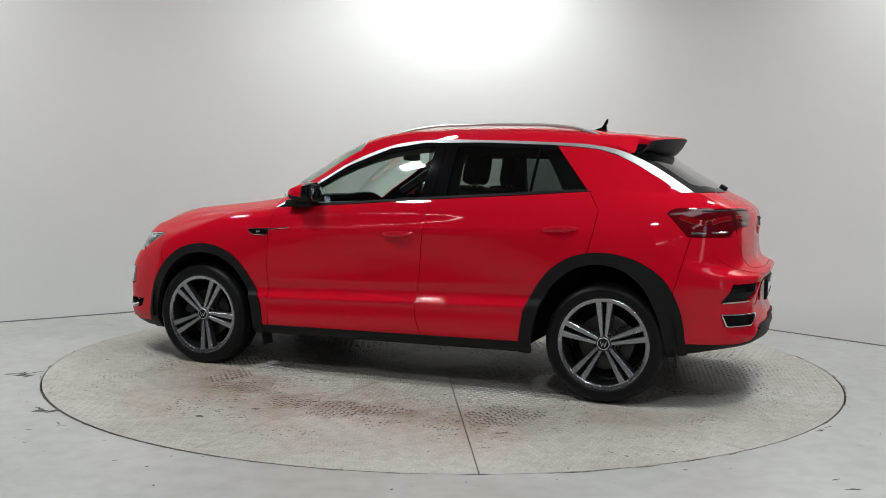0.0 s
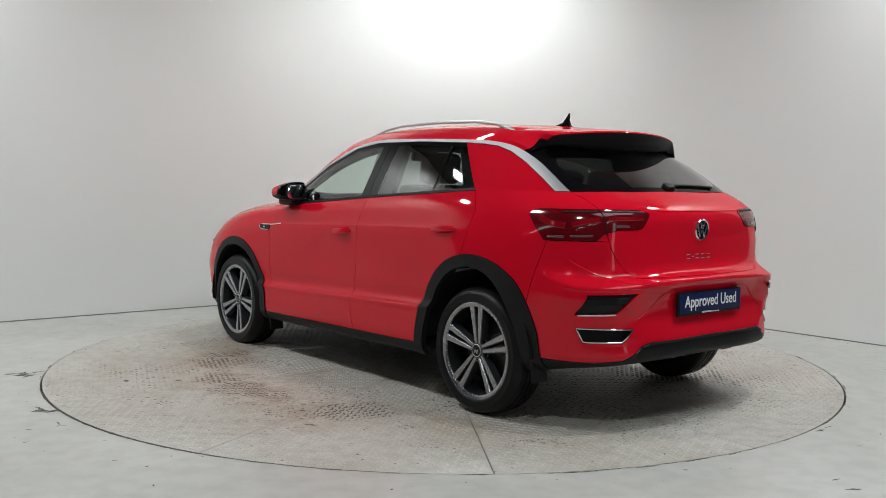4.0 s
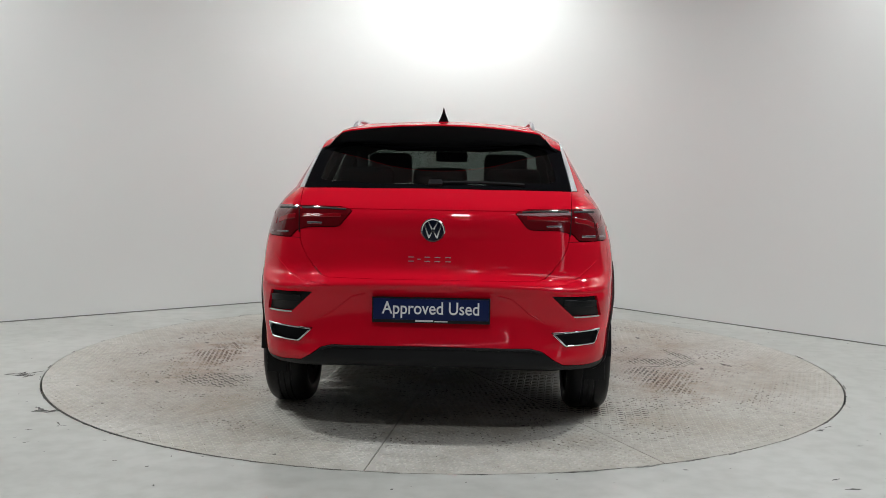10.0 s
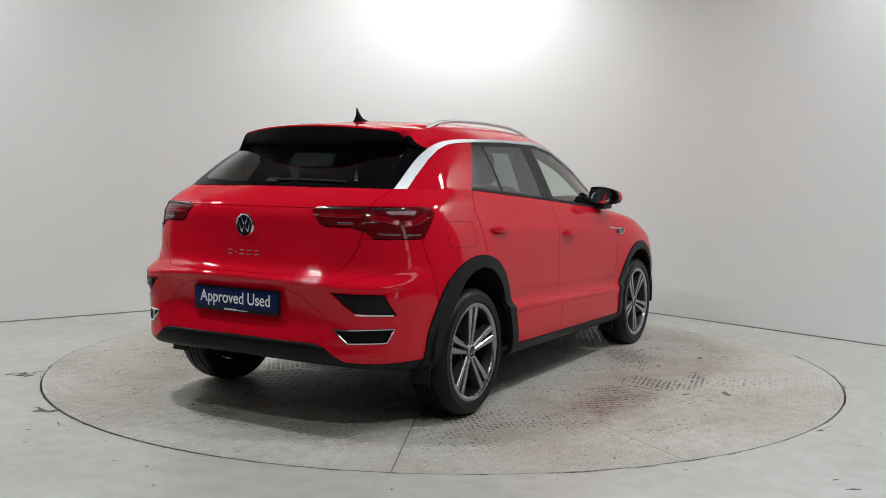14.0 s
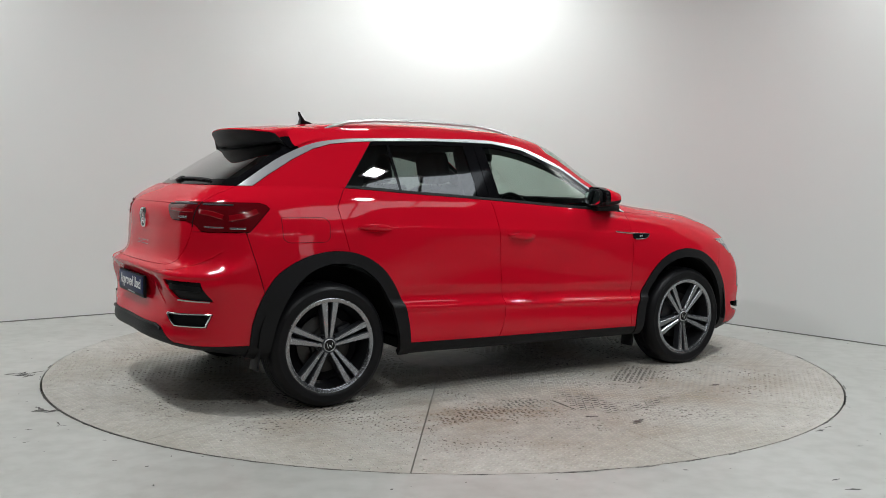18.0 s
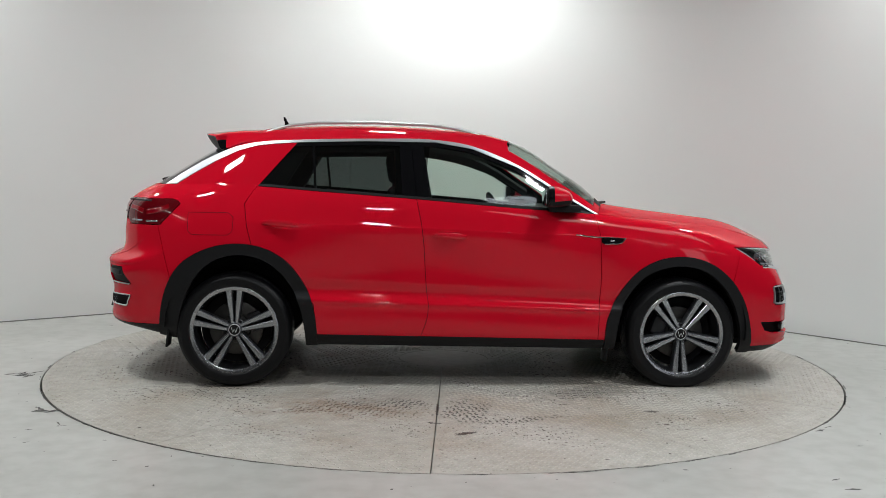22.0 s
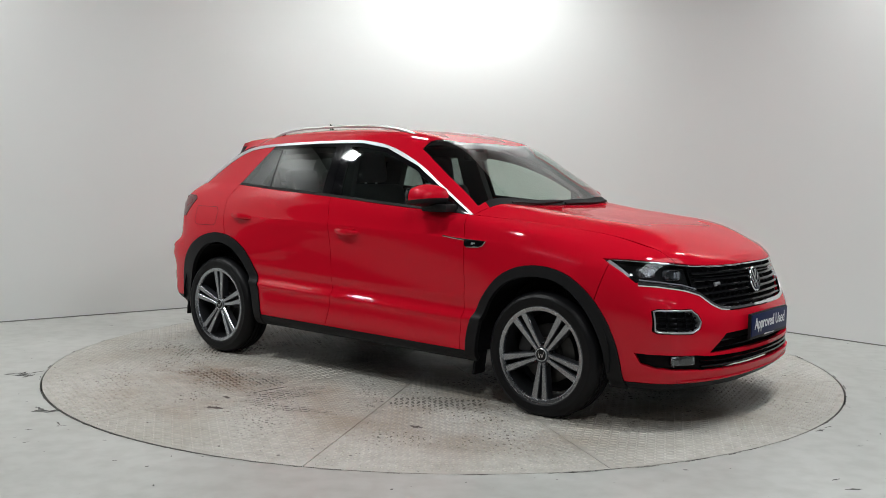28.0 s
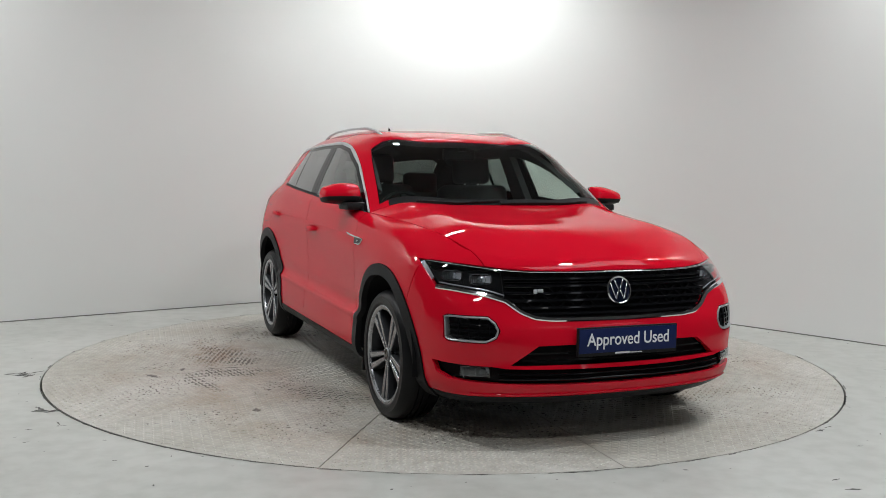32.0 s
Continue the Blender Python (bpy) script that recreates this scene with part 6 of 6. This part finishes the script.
for k in range(17):
    y = -.72 + 1.44 * k / 16
    f = abs(y)
    hump = .035 * math.exp(-((y + .37) / .17) ** 2)
    rg.append([Vector((x - .25 * f * f * (x > .7), y, z)) for x, z in ((.36, .55), (.36, .85), (.42, .96 + hump), (.55, 1.0 + hump), (.75, 1.05), (.92, 1.045), (.96, .7))])
loft(bm, rg, 0, 7)
dash = part("dashboard", bm, CLOTH, car, "dark dashboard", angle=50)
bm = bmesh.new()
m = Matrix.Translation((.27, -.37, .965)) @ Matrix.Rotation(radians(66), 4, "Y") @ Matrix.Rotation(radians(90), 4, "X")
n1, n2 = 40, 8
ring = [[bm.verts.new(m @ Vector(((.175 + .014 * math.cos(2 * math.pi * j / n2)) * math.cos(2 * math.pi * i / n1), .014 * math.sin(2 * math.pi * j / n2), (.175 + .014 * math.cos(2 * math.pi * j / n2)) * math.sin(2 * math.pi * i / n1)))) for j in range(n2)] for i in range(n1)]
for i in range(n1):
    for j in range(n2):
        bm.faces.new((ring[i][j], ring[i][(j + 1) % n2], ring[(i + 1) % n1][(j + 1) % n2], ring[(i + 1) % n1][j]))
box(bm, -.165, .165, -.015, .012, -.02, .02, .006, m)
box(bm, -.05, .05, -.03, .02, -.05, .05, .02, m)
bmesh.ops.recalc_face_normals(bm, faces=bm.faces)
part("steering_wheel", bm, BLACK, car, "black steering wheel", angle=50)
bm = bmesh.new()
box(bm, .20, .24, -.11, .11, 1.335, 1.405, .018, seg=3)
box(bm, .23, .30, -.02, .02, 1.39, 1.43, .008)
part("interior_mirror", bm, BLACK, car, "black interior mirror")
bm = bmesh.new()
box(bm, -1.75, .85, -.585, .585, .36, .42, .01)
part("cabin_floor", bm, CLOTH, car, "dark carpet floor")
for s in (1, -1):  # inner door trims below the glass
    bm = bmesh.new()
    box(bm, -.83, .75, min(s * .76, s * .80), max(s * .76, s * .80), .40, 1.03, .015)
    part("door_trim", bm, CLOTH, car, "dark inner door trim")
bm = bmesh.new()
box(bm, -1.80, -1.36, -.60, .60, .95, 1.0, .015)
part("parcel_shelf", bm, CLOTH, car, "dark parcel shelf")

# headliner edges and pillar trims inside
for s in (1, -1):
    bm = bmesh.new()
    rg = []
    for p in hi[::2]:
        if not -1.30 < p[0] < 0.62:
            continue
        y, z, x = p[1] - .012, p[2] - .006, p[0]
        low = .068 if x < 0.1 else max(.030, .068 - .09 * (x - 0.1))
        rg.append([Vector((x, s * (y - a), z - b)) for a, b in ((-.002 + .010, .012), (.012, low), (.050, low * .9), (.085, .0), (.06, -.02))])
    vv = loft(bm, rg, 0, 5)
    part("headliner_edge", bm, CLOTH, car, "dark headliner edge", angle=50)
    for x0, x1, t0, t1 in ((-.385, -.165, -.40, -.225), (-1.30, -1.09, -1.05, -.87)):
        bm = bmesh.new()
        rings = []
        for k in range(5):
            f = k / 4
            z = 1.04 + .37 * f
            y = .79 - .14 * f - .025
            a, b = x0 + (t0 - x0) * f, x1 + (t1 - x1) * f
            rings.append([Vector((a, s * y, z)), Vector((a + .01, s * (y - .045), z)), Vector((b - .01, s * (y - .045), z)), Vector((b, s * y, z))])
        loft(bm, rings, 0, 4)
        part("inner_pillar", bm, CLOTH, car, "dark inner pillar trim", angle=50)
bm = bmesh.new()
rg = []
for k in range(13):
    y = -.60 + 1.2 * k / 12
    p, n = skin("top", .335 - .08 * (abs(y) / .6) ** 2, y)
    q, n2 = skin("top", .16 - .08 * (abs(y) / .6) ** 2, y)
    rg.append([p - n * .018, p - n * .03 - Vector((.03, 0, .01)), q - n2 * .045, q - n2 * .02])
loft(bm, rg, 0, 4)
part("header_trim", bm, CLOTH, car, "dark windscreen header trim", angle=50)
# ---- scuffs and chips on the floor ----
rs = random.Random(7)
vs, fs = [], []


def scuff(x, y, length, width, turn):
    n, o = 9, len(vs)
    for e in (1, -1):
        for k in range(n):
            t = k / (n - 1)
            u = (t - .5) * length
            w = width * (.25 + .75 * math.sin(math.pi * min(1, max(0, t)))) * rs.uniform(.3, 1) * e * .5 + width * rs.uniform(-.2, .2)
            vs.append((x + u * math.cos(turn) - w * math.sin(turn), y + u * math.sin(turn) + w * math.cos(turn), 0.0012))
    fs.extend((o + k, o + k + 1, o + n + k + 1, o + n + k) for k in range(n - 1))


NEAR_MARKS = [(-2.56, -0.72, 0.12, 0.02, 0.5), (-2.5, -0.76, 0.1, 0.03, 0.3), (-2.47, -0.69, 0.16, 0.018, 0.9), (-2.45, -0.78, 0.09, 0.02, 1.2), (-2.52, -0.7, 0.07, 0.02, 1.5), (-2.05, -1.54, 0.1, 0.016, 2.4), (-2.0, -1.585, 0.14, 0.028, 0.15), (-1.97, -1.6, 0.08, 0.02, 0.4), (-1.84, -1.82, 0.06, 0.01, 2.2), (-1.81, -1.86, 0.05, 0.012, 0.4), (-1.85, -2.14, 0.04, 0.012, 0.6), (-1.52, -2.09, 0.02, 0.01, 0)]
FAR_MARKS = [(-1.21, -2.46, 0.02, 0.012, 1), (-1.11, -2.69, 0.02, 0.01, 2), (1.85, -1.72, 0.07, 0.014, 0.6), (1.92, -1.65, 0.06, 0.012, 0.5), (1.93, -1.98, 0.03, 0.01, 0.2), (1.61, -2.48, 0.05, 0.012, 0.5), (1.63, -2.6, 0.07, 0.012, 0.1), (-0.19, -2.69, 0.02, 0.01, 1), (-2.14, 1.5, 0.18, 0.008, 2.5), (-1.46, 2.15, 0.1, 0.01, 0.2), (2.0, 1.75, 0.12, 0.01, -0.9), (2.0, 1.23, 0.14, 0.012, -0.6)]
for x, y, l, w, a in NEAR_MARKS + FAR_MARKS:
    scuff(x, y, l, w * (1.7 if l > 0.06 else 1.2), a)
for k in range(90):
    r, a = rs.uniform(2.52, 3.6), rs.uniform(0, 2 * math.pi)
    scuff(r * math.cos(a), r * math.sin(a), rs.uniform(.008, .035), rs.uniform(.004, .012), rs.uniform(0, 3.1))
for k in range(70):  # chipped paint along the pit's edge
    a = rs.uniform(0, 2 * math.pi)
    r = 2.494 + rs.uniform(0, .010)
    scuff(r * math.cos(a), r * math.sin(a), rs.uniform(.03, .14), rs.uniform(.004, .012), a + math.pi / 2)
for k in range(26):  # the broad worn stretch of that edge
    a = radians(207 + k * 1.6)
    scuff(2.499 * math.cos(a), 2.499 * math.sin(a), .09, .011, a + math.pi / 2)
marks = mesh_object("floor_scuffs", vs, fs, material("scuff_grime", (0.09, 0.085, 0.08), 0.8, vary=0.3, vscale=20))
tagged(marks, "dark scuffs and paint chips on the painted floor", "scuffs", kind="stuff")


def motions():
    turn = [(t, pose(0, 0, 0, 0, 0, yaw_at(t))) for t in range(33)]
    walk(turntable, turn)
    walk(car, [(t, m @ CAR_AT) for t, m in turn])


motions()
